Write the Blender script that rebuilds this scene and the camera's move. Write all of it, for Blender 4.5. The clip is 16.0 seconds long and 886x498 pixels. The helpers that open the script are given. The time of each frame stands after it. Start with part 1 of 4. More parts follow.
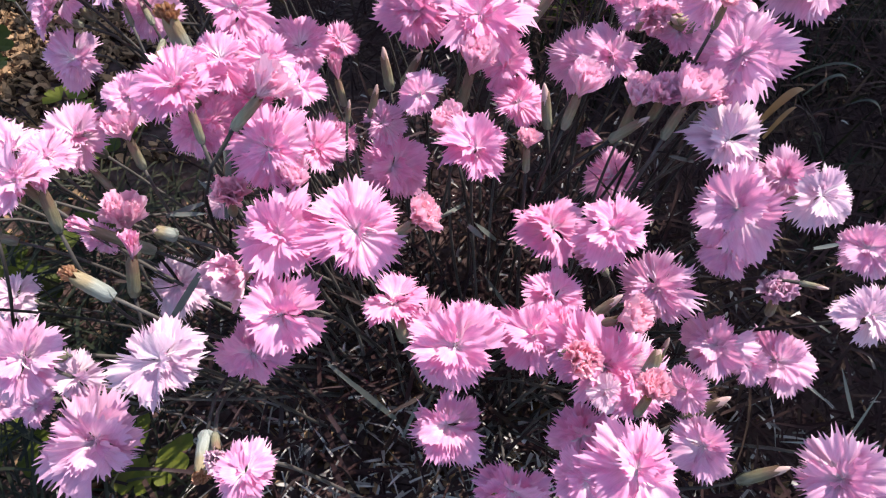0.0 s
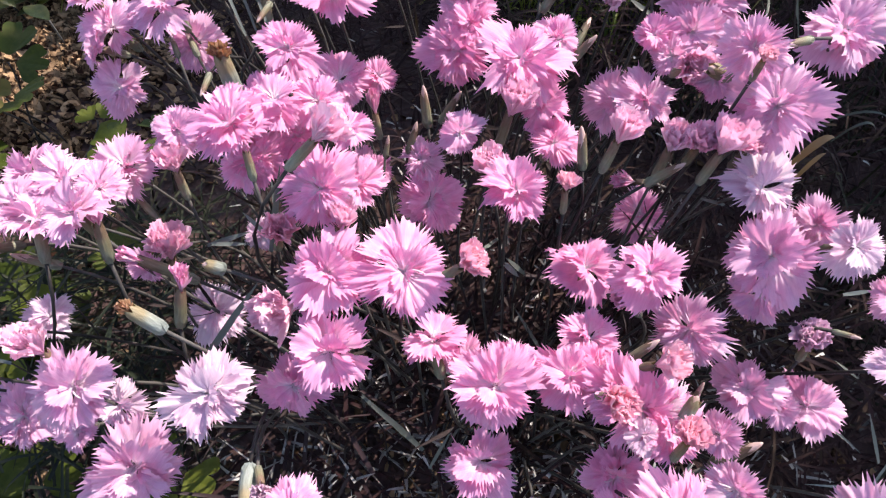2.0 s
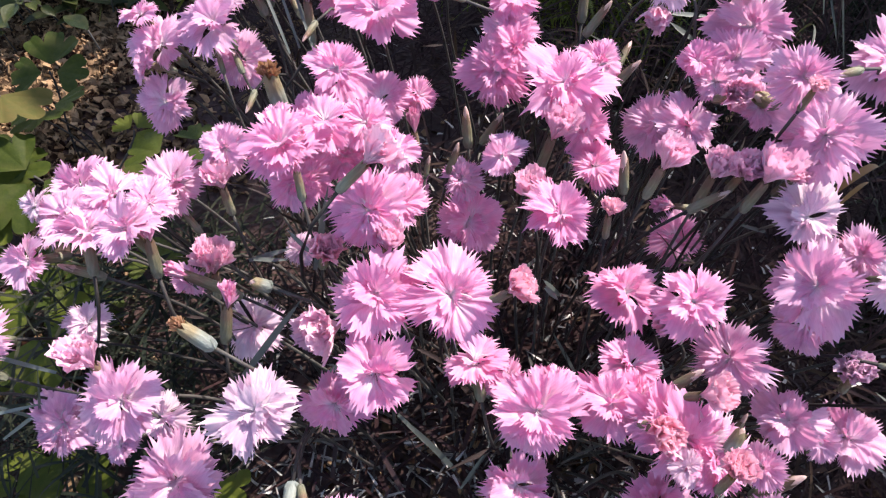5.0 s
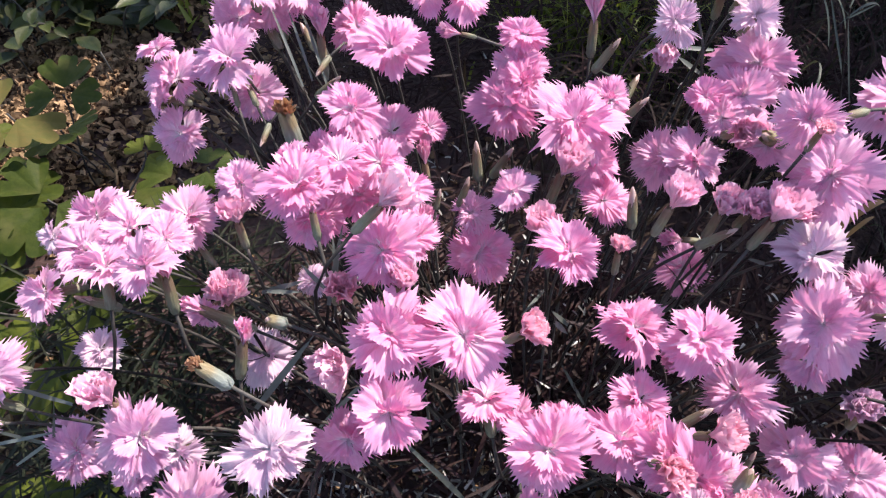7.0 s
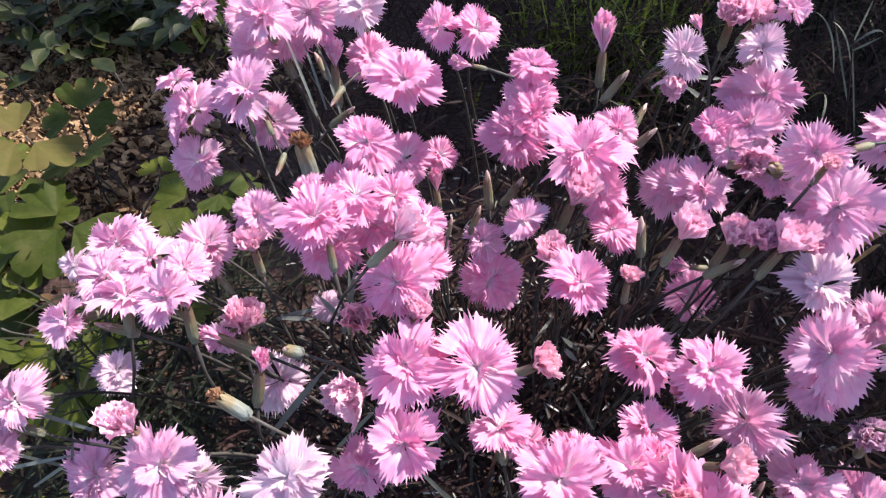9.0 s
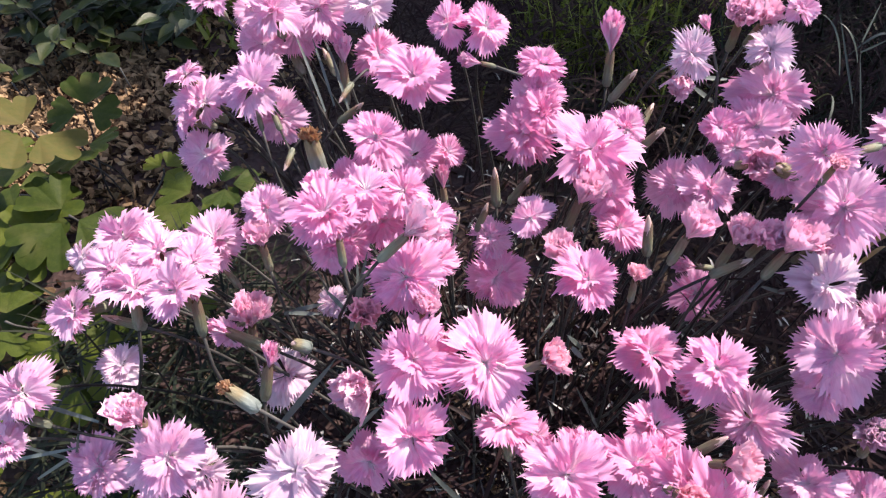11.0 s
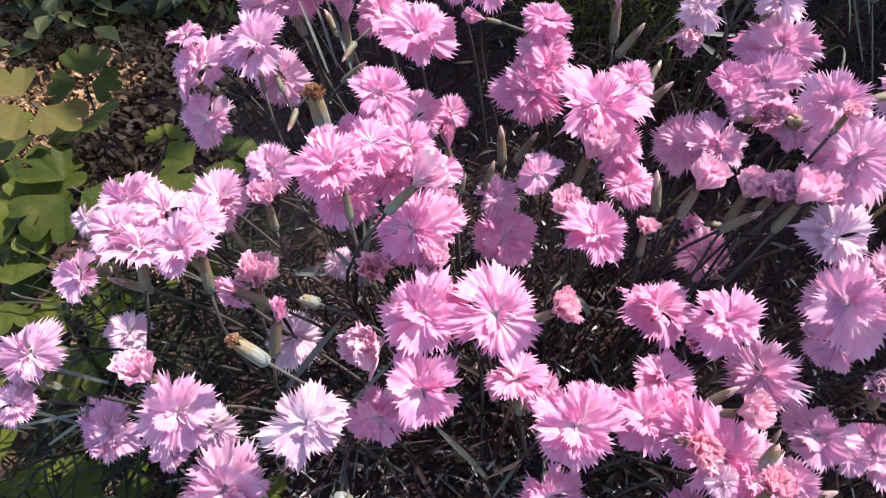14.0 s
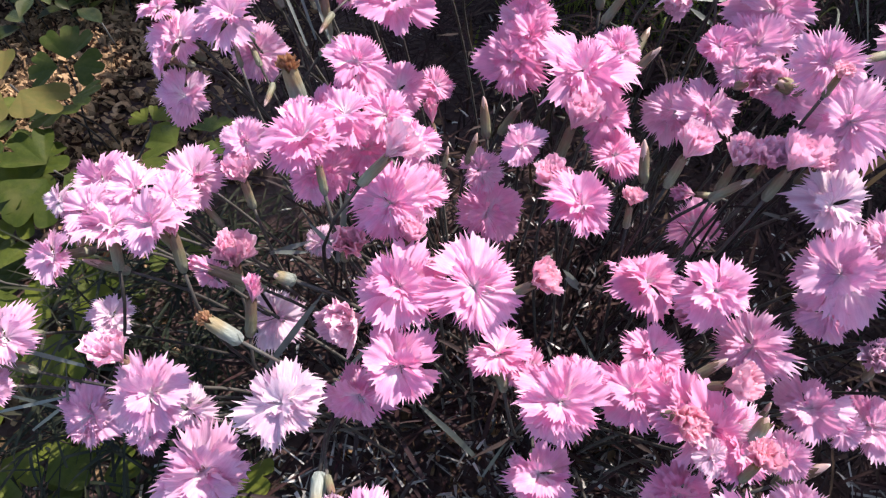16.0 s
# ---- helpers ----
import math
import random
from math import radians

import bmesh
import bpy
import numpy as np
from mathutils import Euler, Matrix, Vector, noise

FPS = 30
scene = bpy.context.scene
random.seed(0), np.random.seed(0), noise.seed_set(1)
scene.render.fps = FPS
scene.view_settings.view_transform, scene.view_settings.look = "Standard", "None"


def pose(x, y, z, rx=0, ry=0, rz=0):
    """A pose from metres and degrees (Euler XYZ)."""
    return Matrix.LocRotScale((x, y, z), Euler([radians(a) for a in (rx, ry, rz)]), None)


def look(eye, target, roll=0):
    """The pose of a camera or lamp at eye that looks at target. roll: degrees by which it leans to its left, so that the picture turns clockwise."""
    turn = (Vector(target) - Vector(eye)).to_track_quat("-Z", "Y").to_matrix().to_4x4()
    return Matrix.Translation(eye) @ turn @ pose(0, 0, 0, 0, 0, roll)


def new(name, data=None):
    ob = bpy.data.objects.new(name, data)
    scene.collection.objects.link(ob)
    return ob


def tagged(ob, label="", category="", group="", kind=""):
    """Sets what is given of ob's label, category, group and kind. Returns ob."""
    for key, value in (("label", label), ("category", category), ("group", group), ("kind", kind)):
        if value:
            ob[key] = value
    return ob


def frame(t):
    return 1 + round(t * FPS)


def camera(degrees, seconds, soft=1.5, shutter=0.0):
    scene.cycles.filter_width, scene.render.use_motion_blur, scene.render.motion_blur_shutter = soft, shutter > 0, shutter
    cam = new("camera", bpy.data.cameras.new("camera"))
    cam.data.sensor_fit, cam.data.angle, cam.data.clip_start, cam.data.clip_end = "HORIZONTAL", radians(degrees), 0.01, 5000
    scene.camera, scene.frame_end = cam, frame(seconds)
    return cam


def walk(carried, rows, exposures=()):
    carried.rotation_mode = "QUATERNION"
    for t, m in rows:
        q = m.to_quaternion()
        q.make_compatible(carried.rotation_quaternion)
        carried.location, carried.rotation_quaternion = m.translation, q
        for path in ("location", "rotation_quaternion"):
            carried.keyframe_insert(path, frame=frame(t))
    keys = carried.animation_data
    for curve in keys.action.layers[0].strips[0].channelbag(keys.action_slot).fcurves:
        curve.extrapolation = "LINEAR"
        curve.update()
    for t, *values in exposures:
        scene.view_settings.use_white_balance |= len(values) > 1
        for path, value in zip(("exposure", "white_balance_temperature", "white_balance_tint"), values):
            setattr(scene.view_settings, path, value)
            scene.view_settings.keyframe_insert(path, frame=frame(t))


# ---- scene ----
import itertools

cam = camera(71.39, 16.0, soft=1.25)
PATH = [
    (0, (0.0078, 0.0170, 0.4945), (-0.0054, 0.3165, -0.0253), -2.15),
    (0.5, (0.0045, 0.0185, 0.4970), (-0.0095, 0.3206, -0.0212), -1.98),
    (1, (0.0002, 0.0202, 0.4990), (-0.0135, 0.3227, -0.0190), -1.52),
    (1.5, (-0.0068, 0.0228, 0.5043), (-0.0214, 0.3316, -0.0099), -1.07),
    (2, (-0.0099, 0.0236, 0.5061), (-0.0264, 0.3350, -0.0065), -1.01),
    (2.5, (-0.0108, 0.0243, 0.5055), (-0.0311, 0.3355, -0.0070), -1.41),
    (3, (-0.0143, 0.0260, 0.5059), (-0.0358, 0.3386, -0.0057), -1.24),
    (3.5, (-0.0177, 0.0251, 0.5060), (-0.0413, 0.3381, -0.0054), -1.44),
    (4, (-0.0221, 0.0263, 0.5074), (-0.0457, 0.3401, -0.0035), -0.90),
    (4.5, (-0.0238, 0.0269, 0.5094), (-0.0514, 0.3430, 0.0002), -1.31),
    (7, (-0.0297, 0.0365, 0.5223), (-0.0625, 0.3614, 0.0190), -1.65),
    (7.5, (-0.0317, 0.0389, 0.5291), (-0.0648, 0.3675, 0.0281), -1.32),
    (8, (-0.0337, 0.0391, 0.5310), (-0.0696, 0.3693, 0.0312), -1.75),
    (8.5, (-0.0349, 0.0400, 0.5314), (-0.0707, 0.3690, 0.0309), -1.72),
    (9, (-0.0339, 0.0413, 0.5338), (-0.0720, 0.3737, 0.0357), -2.20),
    (9.2, (-0.0327, 0.0418, 0.5340), (-0.0684, 0.3694, 0.0326), -1.97),
    (11.5, (-0.0395, 0.0376, 0.5335), (-0.0766, 0.3711, 0.0361), -1.32),
    (12, (-0.0380, 0.0359, 0.5340), (-0.0744, 0.3697, 0.0368), -1.67),
    (12.5, (-0.0391, 0.0317, 0.5318), (-0.0723, 0.3642, 0.0335), -1.26),
    (13, (-0.0415, 0.0299, 0.5296), (-0.0744, 0.3588, 0.0289), -1.17),
    (13.5, (-0.0409, 0.0298, 0.5259), (-0.0775, 0.3519, 0.0210), -1.83),
    (14, (-0.0407, 0.0282, 0.5238), (-0.0785, 0.3467, 0.0168), -2.45),
    (14.5, (-0.0413, 0.0252, 0.5207), (-0.0803, 0.3403, 0.0115), -2.62),
    (15, (-0.0418, 0.0260, 0.5187), (-0.0814, 0.3370, 0.0071), -2.74),
    (15.5, (-0.0362, 0.0268, 0.5149), (-0.0776, 0.3346, 0.0016), -3.52),
    (16, (-0.0299, 0.0289, 0.5128), (-0.0694, 0.3353, -0.0016), -3.85),
]
walk(cam, [(t, look(eye, target, roll)) for t, eye, target, roll in PATH], [(0, 1.0, 6850, 18), (16, 1.0, 6850, 18)])

# ---- light: late-morning sun from the right and a little ahead, clear sky ----
SUN_TO = Vector((0.490, 0.474, 0.731)).normalized()
world = bpy.data.worlds.new("sky")
scene.world = world
world.use_nodes = True
wn = world.node_tree
sky = wn.nodes.new("ShaderNodeTexSky")
sky.sky_type, sky.sun_disc = "NISHITA", False
sky.sun_elevation = math.asin(SUN_TO.z)
sky.sun_rotation = math.atan2(SUN_TO.x, SUN_TO.y)
wn.links.new(sky.outputs[0], wn.nodes["Background"].inputs[0])
wn.nodes["Background"].inputs[1].default_value = 0.15
sun = new("sun", bpy.data.lights.new("sun", "SUN"))
sun.data.energy, sun.data.angle, sun.data.color = 4.75, radians(0.5), (1.0, 0.95, 0.88)
sun.matrix_world = look(SUN_TO * 3, (0, 0, 0))


# ---- materials ----
def material(name):
    m = bpy.data.materials.new(name)
    m.use_nodes = True
    t = m.node_tree
    t.nodes.clear()
    return m, t, t.nodes.new("ShaderNodeOutputMaterial")


def node(t, kind, **inputs):
    n = t.nodes.new(kind)
    for key, value in inputs.items():
        key = int(key[1:]) if key[0] == "i" and key[1:].isdigit() else key.replace("_", " ")
        if isinstance(value, bpy.types.NodeSocket):
            t.links.new(value, n.inputs[key])
        else:
            n.inputs[key].default_value = value
    return n


def ramp(t, fac, *stops):
    n = t.nodes.new("ShaderNodeValToRGB")
    t.links.new(fac, n.inputs[0])
    e = n.color_ramp.elements
    while len(e) < len(stops):
        e.new(0.5)
    for k, (at, colour) in enumerate(stops):
        e[k].position, e[k].color = at, (*colour, 1)
    return n.outputs[0]


def mixed(t, fac, a, b, blend="MIX"):
    n = t.nodes.new("ShaderNodeMix")
    n.data_type, n.blend_type = "RGBA", blend
    for socket, value in ((n.inputs[0], fac), (n.inputs[6], a), (n.inputs[7], b)):
        if isinstance(value, bpy.types.NodeSocket):
            t.links.new(value, socket)
        else:
            socket.default_value = value if socket.type == "VALUE" else (*value, 1)
    return n.outputs[2]


def petal_material(name, inner, mid, edge, through_tint, dry=0.0):
    """Thin petal: veined colour from the claw to the fringe, light passing through it."""
    m, t, out = material(name)
    tc = node(t, "ShaderNodeTexCoord")
    info = node(t, "ShaderNodeObjectInfo")
    far = node(t, "ShaderNodeVectorMath", i0=tc.outputs["Object"])
    far.operation = "LENGTH"
    base = ramp(t, far.outputs["Value"], (0.28, inner), (0.64, mid), (1.0, edge))
    stretch = node(t, "ShaderNodeMapping", Vector=tc.outputs["Object"], Scale=(1.6, 16, 4))
    vein = node(t, "ShaderNodeTexNoise", Vector=stretch.outputs[0], Scale=2.2, Detail=4.0, Roughness=0.6)
    veins = ramp(t, vein.outputs[0], (0.32, (0.90, 0.84, 0.89)), (0.60, (1.03, 1.04, 1.03)))
    blotch = node(t, "ShaderNodeTexNoise", Vector=tc.outputs["Object"], Scale=1.7, Detail=2.0)
    tone = ramp(t, info.outputs["Random"], (0.0, (0.90, 0.80, 0.90)), (0.5, (1.0, 0.98, 1.0)), (1.0, (1.0, 1.10, 1.06)))
    c = mixed(t, 1.0, mixed(t, 1.0, base, veins, "MULTIPLY"), tone, "MULTIPLY")
    c = mixed(t, ramp(t, blotch.outputs[0], (0.45, (0, 0, 0)), (0.75, (0.5, 0.5, 0.5))), c, mid)
    if dry:
        spot = node(t, "ShaderNodeTexNoise", Vector=tc.outputs["Object"], Scale=4.0, Detail=3.0)
        c = mixed(t, ramp(t, spot.outputs[0], (0.5, (0, 0, 0)), (0.68, (dry, dry, dry))), c, (0.50, 0.20, 0.12))
    bump = node(t, "ShaderNodeBump", Strength=0.14, Distance=0.02, Height=vein.outputs[0])
    skin = node(t, "ShaderNodeBsdfPrincipled", Base_Color=c, Roughness=0.55, Normal=bump.outputs[0])
    skin.inputs["Specular IOR Level"].default_value = 0.3
    skin.inputs["Sheen Weight"].default_value = 0.12
    glow = node(t, "ShaderNodeBsdfTranslucent", Color=mixed(t, 1.0, c, through_tint, "MULTIPLY"), Normal=bump.outputs[0])
    mix = node(t, "ShaderNodeMixShader", Fac=0.40, i1=skin.outputs[0], i2=glow.outputs[0])
    t.links.new(mix.outputs[0], out.inputs[0])
    return m


def leaf_material(name, dark, light, rough=0.45, thin=0.3, scale=60.0, stripe=(1, 1, 1), use_object=True, spec=0.4, lo=0.25, hi=0.75, dry=(0.16, 0.13, 0.07)):
    m, t, out = material(name)
    tc = node(t, "ShaderNodeTexCoord")
    geo = node(t, "ShaderNodeNewGeometry")
    info = node(t, "ShaderNodeObjectInfo")
    place = node(t, "ShaderNodeMapping", Vector=tc.outputs["Object"], Scale=stripe)
    fine = node(t, "ShaderNodeTexNoise", Vector=place.outputs[0], Scale=scale, Detail=5.0, Roughness=0.65)
    coarse = node(t, "ShaderNodeTexNoise", Vector=tc.outputs["Object"], Scale=scale * 0.2, Detail=2.0)
    which = info.outputs["Random"] if use_object else geo.outputs["Random Per Island"]
    shift = node(t, "ShaderNodeMath", i0=which, i1=fine.outputs[0])
    shift.operation = "ADD"
    half = node(t, "ShaderNodeMath", i0=shift.outputs[0], i1=0.5)
    half.operation = "MULTIPLY"
    c = ramp(t, half.outputs[0], (lo, dark), (hi, light))
    c = mixed(t, ramp(t, coarse.outputs[0], (0.5, (0, 0, 0)), (0.72, (0.45, 0.45, 0.45))), c, tuple(0.5 * a + 0.5 * b for a, b in zip(light, dry)))
    bump = node(t, "ShaderNodeBump", Strength=0.3, Distance=0.002, Height=fine.outputs[0])
    skin = node(t, "ShaderNodeBsdfPrincipled", Base_Color=c, Roughness=rough, Normal=bump.outputs[0])
    skin.inputs["Specular IOR Level"].default_value = spec
    glow = node(t, "ShaderNodeBsdfTranslucent", Color=mixed(t, 1.0, c, (1.1, 1.2, 0.5), "MULTIPLY"))
    mix = node(t, "ShaderNodeMixShader", Fac=thin, i1=skin.outputs[0], i2=glow.outputs[0])
    t.links.new(mix.outputs[0], out.inputs[0])
    return m


def calyx_material(name, foot, middle, mouth, rough=0.5):
    """Waxy ribbed tube: bluish bloom at the foot, olive in the middle, purplish brown at the mouth."""
    m, t, out = material(name)
    tc = node(t, "ShaderNodeTexCoord")
    info = node(t, "ShaderNodeObjectInfo")
    along = node(t, "ShaderNodeSeparateXYZ", Vector=tc.outputs["Object"])
    place = node(t, "ShaderNodeMapping", Vector=tc.outputs["Object"], Scale=(1, 1, 0.15))
    fine = node(t, "ShaderNodeTexNoise", Vector=place.outputs[0], Scale=14.0, Detail=5.0, Roughness=0.65)
    blot = node(t, "ShaderNodeTexNoise", Vector=tc.outputs["Object"], Scale=5.0, Detail=3.0)
    sway = node(t, "ShaderNodeMath", i0=blot.outputs[0], i1=0.45)
    sway.operation = "MULTIPLY"
    at = node(t, "ShaderNodeMath", i0=along.outputs[2], i1=sway.outputs[0])
    at.operation = "ADD"
    c = ramp(t, at.outputs[0], (0.30, foot), (0.70, middle), (1.12, mouth))
    c = mixed(t, 1.0, c, ramp(t, fine.outputs[0], (0.3, (0.62, 0.62, 0.60)), (0.7, (1.12, 1.12, 1.10))), "MULTIPLY")
    c = mixed(t, 1.0, c, ramp(t, info.outputs["Random"], (0.0, (0.70, 0.70, 0.66)), (1.0, (1.1, 1.1, 1.1))), "MULTIPLY")
    bump = node(t, "ShaderNodeBump", Strength=0.25, Distance=0.02, Height=fine.outputs[0])
    skin = node(t, "ShaderNodeBsdfPrincipled", Base_Color=c, Roughness=rough, Normal=bump.outputs[0])
    skin.inputs["Specular IOR Level"].default_value = 0.35
    glow = node(t, "ShaderNodeBsdfTranslucent", Color=mixed(t, 1.0, c, (1.1, 1.1, 0.6), "MULTIPLY"))
    mix = node(t, "ShaderNodeMixShader", Fac=0.14, i1=skin.outputs[0], i2=glow.outputs[0])
    t.links.new(mix.outputs[0], out.inputs[0])
    return m


PINK = petal_material("pink petal", (0.88, 0.75, 0.84), (0.86, 0.405, 0.625), (0.87, 0.495, 0.700), (1.0, 0.59, 0.73))
LILAC = petal_material("lilac petal", (0.85, 0.74, 0.81), (0.80, 0.462, 0.645), (0.83, 0.545, 0.715), (1.0, 0.68, 0.80))
PALE = petal_material("pale petal", (0.78, 0.70, 0.75), (0.77, 0.58, 0.68), (0.79, 0.61, 0.71), (1.0, 0.82, 0.92))
FADED = petal_material("faded petal", (0.90, 0.60, 0.70), (0.90, 0.58, 0.72), (0.91, 0.66, 0.78), (1.0, 0.78, 0.84), dry=0.02)
SALMON = petal_material("withering petal", (0.92, 0.53, 0.62), (0.92, 0.53, 0.64), (0.94, 0.68, 0.75), (1.0, 0.80, 0.84))
BROWN = petal_material("dried petal", (0.32, 0.17, 0.095), (0.38, 0.21, 0.115), (0.50, 0.32, 0.20), (1.0, 0.75, 0.5), dry=0.2)
STYLE = petal_material("style", (0.85, 0.78, 0.80), (0.85, 0.76, 0.80), (0.85, 0.76, 0.80), (1, 0.9, 0.95))
CALYX = calyx_material("calyx", (0.255, 0.275, 0.215), (0.225, 0.215, 0.135), (0.235, 0.160, 0.115))
CALYX_PALE = calyx_material("pale calyx", (0.27, 0.32, 0.31), (0.28, 0.31, 0.27), (0.30, 0.25, 0.15))
CALYX_TIP = leaf_material("bud tip", (0.48, 0.33, 0.30), (0.68, 0.50, 0.49), 0.5, 0.25, 12.0)
STEM = leaf_material("stem", (0.027, 0.025, 0.024), (0.108, 0.103, 0.094), 0.5, 0.05, 150.0, spec=0.2, lo=0.35, hi=0.82, dry=(0.10, 0.095, 0.085))
# Lit, half-shaded and shaded copies of one blade colour; the light is painted in.
SUNNY_BLADE = leaf_material("sunlit leaf blade", (0.08, 0.095, 0.085), (0.18, 0.205, 0.185), 0.4, 0.12, 120.0, dry=(0.09, 0.10, 0.09))
HALF_SHADE_BLADE = leaf_material("half-shaded grass blade", (0.028, 0.036, 0.027), (0.080, 0.095, 0.074), 0.45, 0.15, 120.0, spec=0.3, dry=(0.09, 0.10, 0.09))
SHADE_BLADE = leaf_material("shaded leaf blade", (0.016, 0.0115, 0.0120), (0.045, 0.034, 0.033), 0.6, 0.12, 120.0, spec=0.12, dry=(0.06, 0.040, 0.036))
# Shade under and around the clump is put into these two near-black colours.
SHADE_TUFT = leaf_material("shaded glaucous tuft", (0.019, 0.0110, 0.0130), (0.036, 0.0230, 0.0255), 0.5, 0.12, 90.0, use_object=False, spec=0.12, dry=(0.06, 0.040, 0.036))
SHADE_DEAD = leaf_material("shaded dead foliage", (0.019, 0.0100, 0.0105), (0.034, 0.0180, 0.0185), 0.8, 0.1, 90.0, use_object=False, spec=0.08)
LOBED = leaf_material("lobed leaf", (0.036, 0.056, 0.008), (0.115, 0.138, 0.018), 0.6, 0.35, 9.0, spec=0.2)
RUSTY = leaf_material("rusty leaf", (0.095, 0.100, 0.025), (0.210, 0.135, 0.045), 0.6, 0.4, 7.0, spec=0.2)
OVAL = leaf_material("oval leaf", (0.008, 0.017, 0.004), (0.046, 0.062, 0.011), 0.42, 0.22, 9.0, spec=0.4)
# Near-black green: the shade beside and behind the clump is part of this colour.
SHADE_GREEN = leaf_material("grass", (0.005, 0.0065, 0.004), (0.026, 0.034, 0.019), 0.5, 0.3, 40.0, use_object=False, spec=0.2)
# Sun flecks among the stems are painted with this pale colour.
GLINT_TIPS = leaf_material("glinting leaf tip", (0.08, 0.076, 0.070), (0.42, 0.41, 0.38), 0.35, 0.15, 90.0, use_object=False, lo=0.3, hi=0.75)
LIME = leaf_material("lime grass", (0.11, 0.15, 0.025), (0.27, 0.30, 0.06), 0.45, 0.4, 40.0, use_object=False)
STRAW = leaf_material("straw", (0.22, 0.13, 0.06), (0.38, 0.24, 0.12), 0.55, 0.25, 60.0)
CHIP = leaf_material("litter", (0.022, 0.010, 0.006), (0.50, 0.33, 0.19), 0.85, 0.05, 150.0, use_object=False, spec=0.08, lo=0.36, hi=0.86)


def soil_material():
    m, t, out = material("soil")
    tc = node(t, "ShaderNodeTexCoord")
    big = node(t, "ShaderNodeTexNoise", Vector=tc.outputs["Object"], Scale=7.0, Detail=4.0)
    grain = node(t, "ShaderNodeTexNoise", Vector=tc.outputs["Object"], Scale=160.0, Detail=6.0, Roughness=0.7)
    crumb = node(t, "ShaderNodeTexVoronoi", Vector=tc.outputs["Object"], Scale=120.0)
    c = ramp(t, grain.outputs[0], (0.3, (0.030, 0.0155, 0.0140)), (0.7, (0.068, 0.0355, 0.031)))
    c = mixed(t, ramp(t, big.outputs[0], (0.4, (0, 0, 0)), (0.7, (0.6, 0.6, 0.6))), c, (0.043, 0.0225, 0.020))
    bump = node(t, "ShaderNodeBump", Strength=0.9, Distance=0.004, Height=crumb.outputs["Distance"])
    skin = node(t, "ShaderNodeBsdfPrincipled", Base_Color=c, Roughness=0.9, Normal=bump.outputs[0])
    t.links.new(skin.outputs[0], out.inputs[0])
    return m


SOIL = soil_material()
rng = random.Random(7)


# ---- mesh helpers ----
def mesh_from(name, verts, faces, mat, smooth=True):
    me = bpy.data.meshes.new(name)
    me.from_pydata([tuple(v) for v in verts], [], faces)
    me.materials.append(mat)
    if smooth:
        me.polygons.foreach_set("use_smooth", [True] * len(me.polygons))
    me.update()
    return me


def part(name, me, parent, m, label=""):
    """One mesh object under a thing, at the world pose m."""
    ob = new(name, me)
    ob.parent = parent
    ob.matrix_basis = Matrix.Translation(-parent.location) @ m
    return tagged(ob, label)


def upright(axis):
    """A turn that brings z to the given axis."""
    return Vector(axis).to_track_quat("Z", "Y").to_matrix().to_4x4()


def tube(points, radii, sides=6):
    verts, faces = [], []
    for k, p in enumerate(points):
        way = (points[min(k + 1, len(points) - 1)] - points[max(k - 1, 0)]).normalized()
        side = way.cross(Vector((0.31, 0.17, 0.93))).normalized()
        other = way.cross(side)
        for s in range(sides):
            a = 2 * math.pi * s / sides
            verts.append(p + radii[k] * (math.cos(a) * side + math.sin(a) * other))
    for k in range(len(points) - 1):
        for s in range(sides):
            a, b = k * sides + s, k * sides + (s + 1) % sides
            faces.append((a, b, b + sides, a + sides))
    faces.append(tuple(range(sides - 1, -1, -1)))
    faces.append(tuple(range(len(verts) - sides, len(verts))))
    return verts, faces


def bezier(a, b, c, d, n):
    return [a * (1 - s) ** 3 + 3 * b * s * (1 - s) ** 2 + 3 * c * s * s * (1 - s) + d * s ** 3 for s in (k / n for k in range(n + 1))]


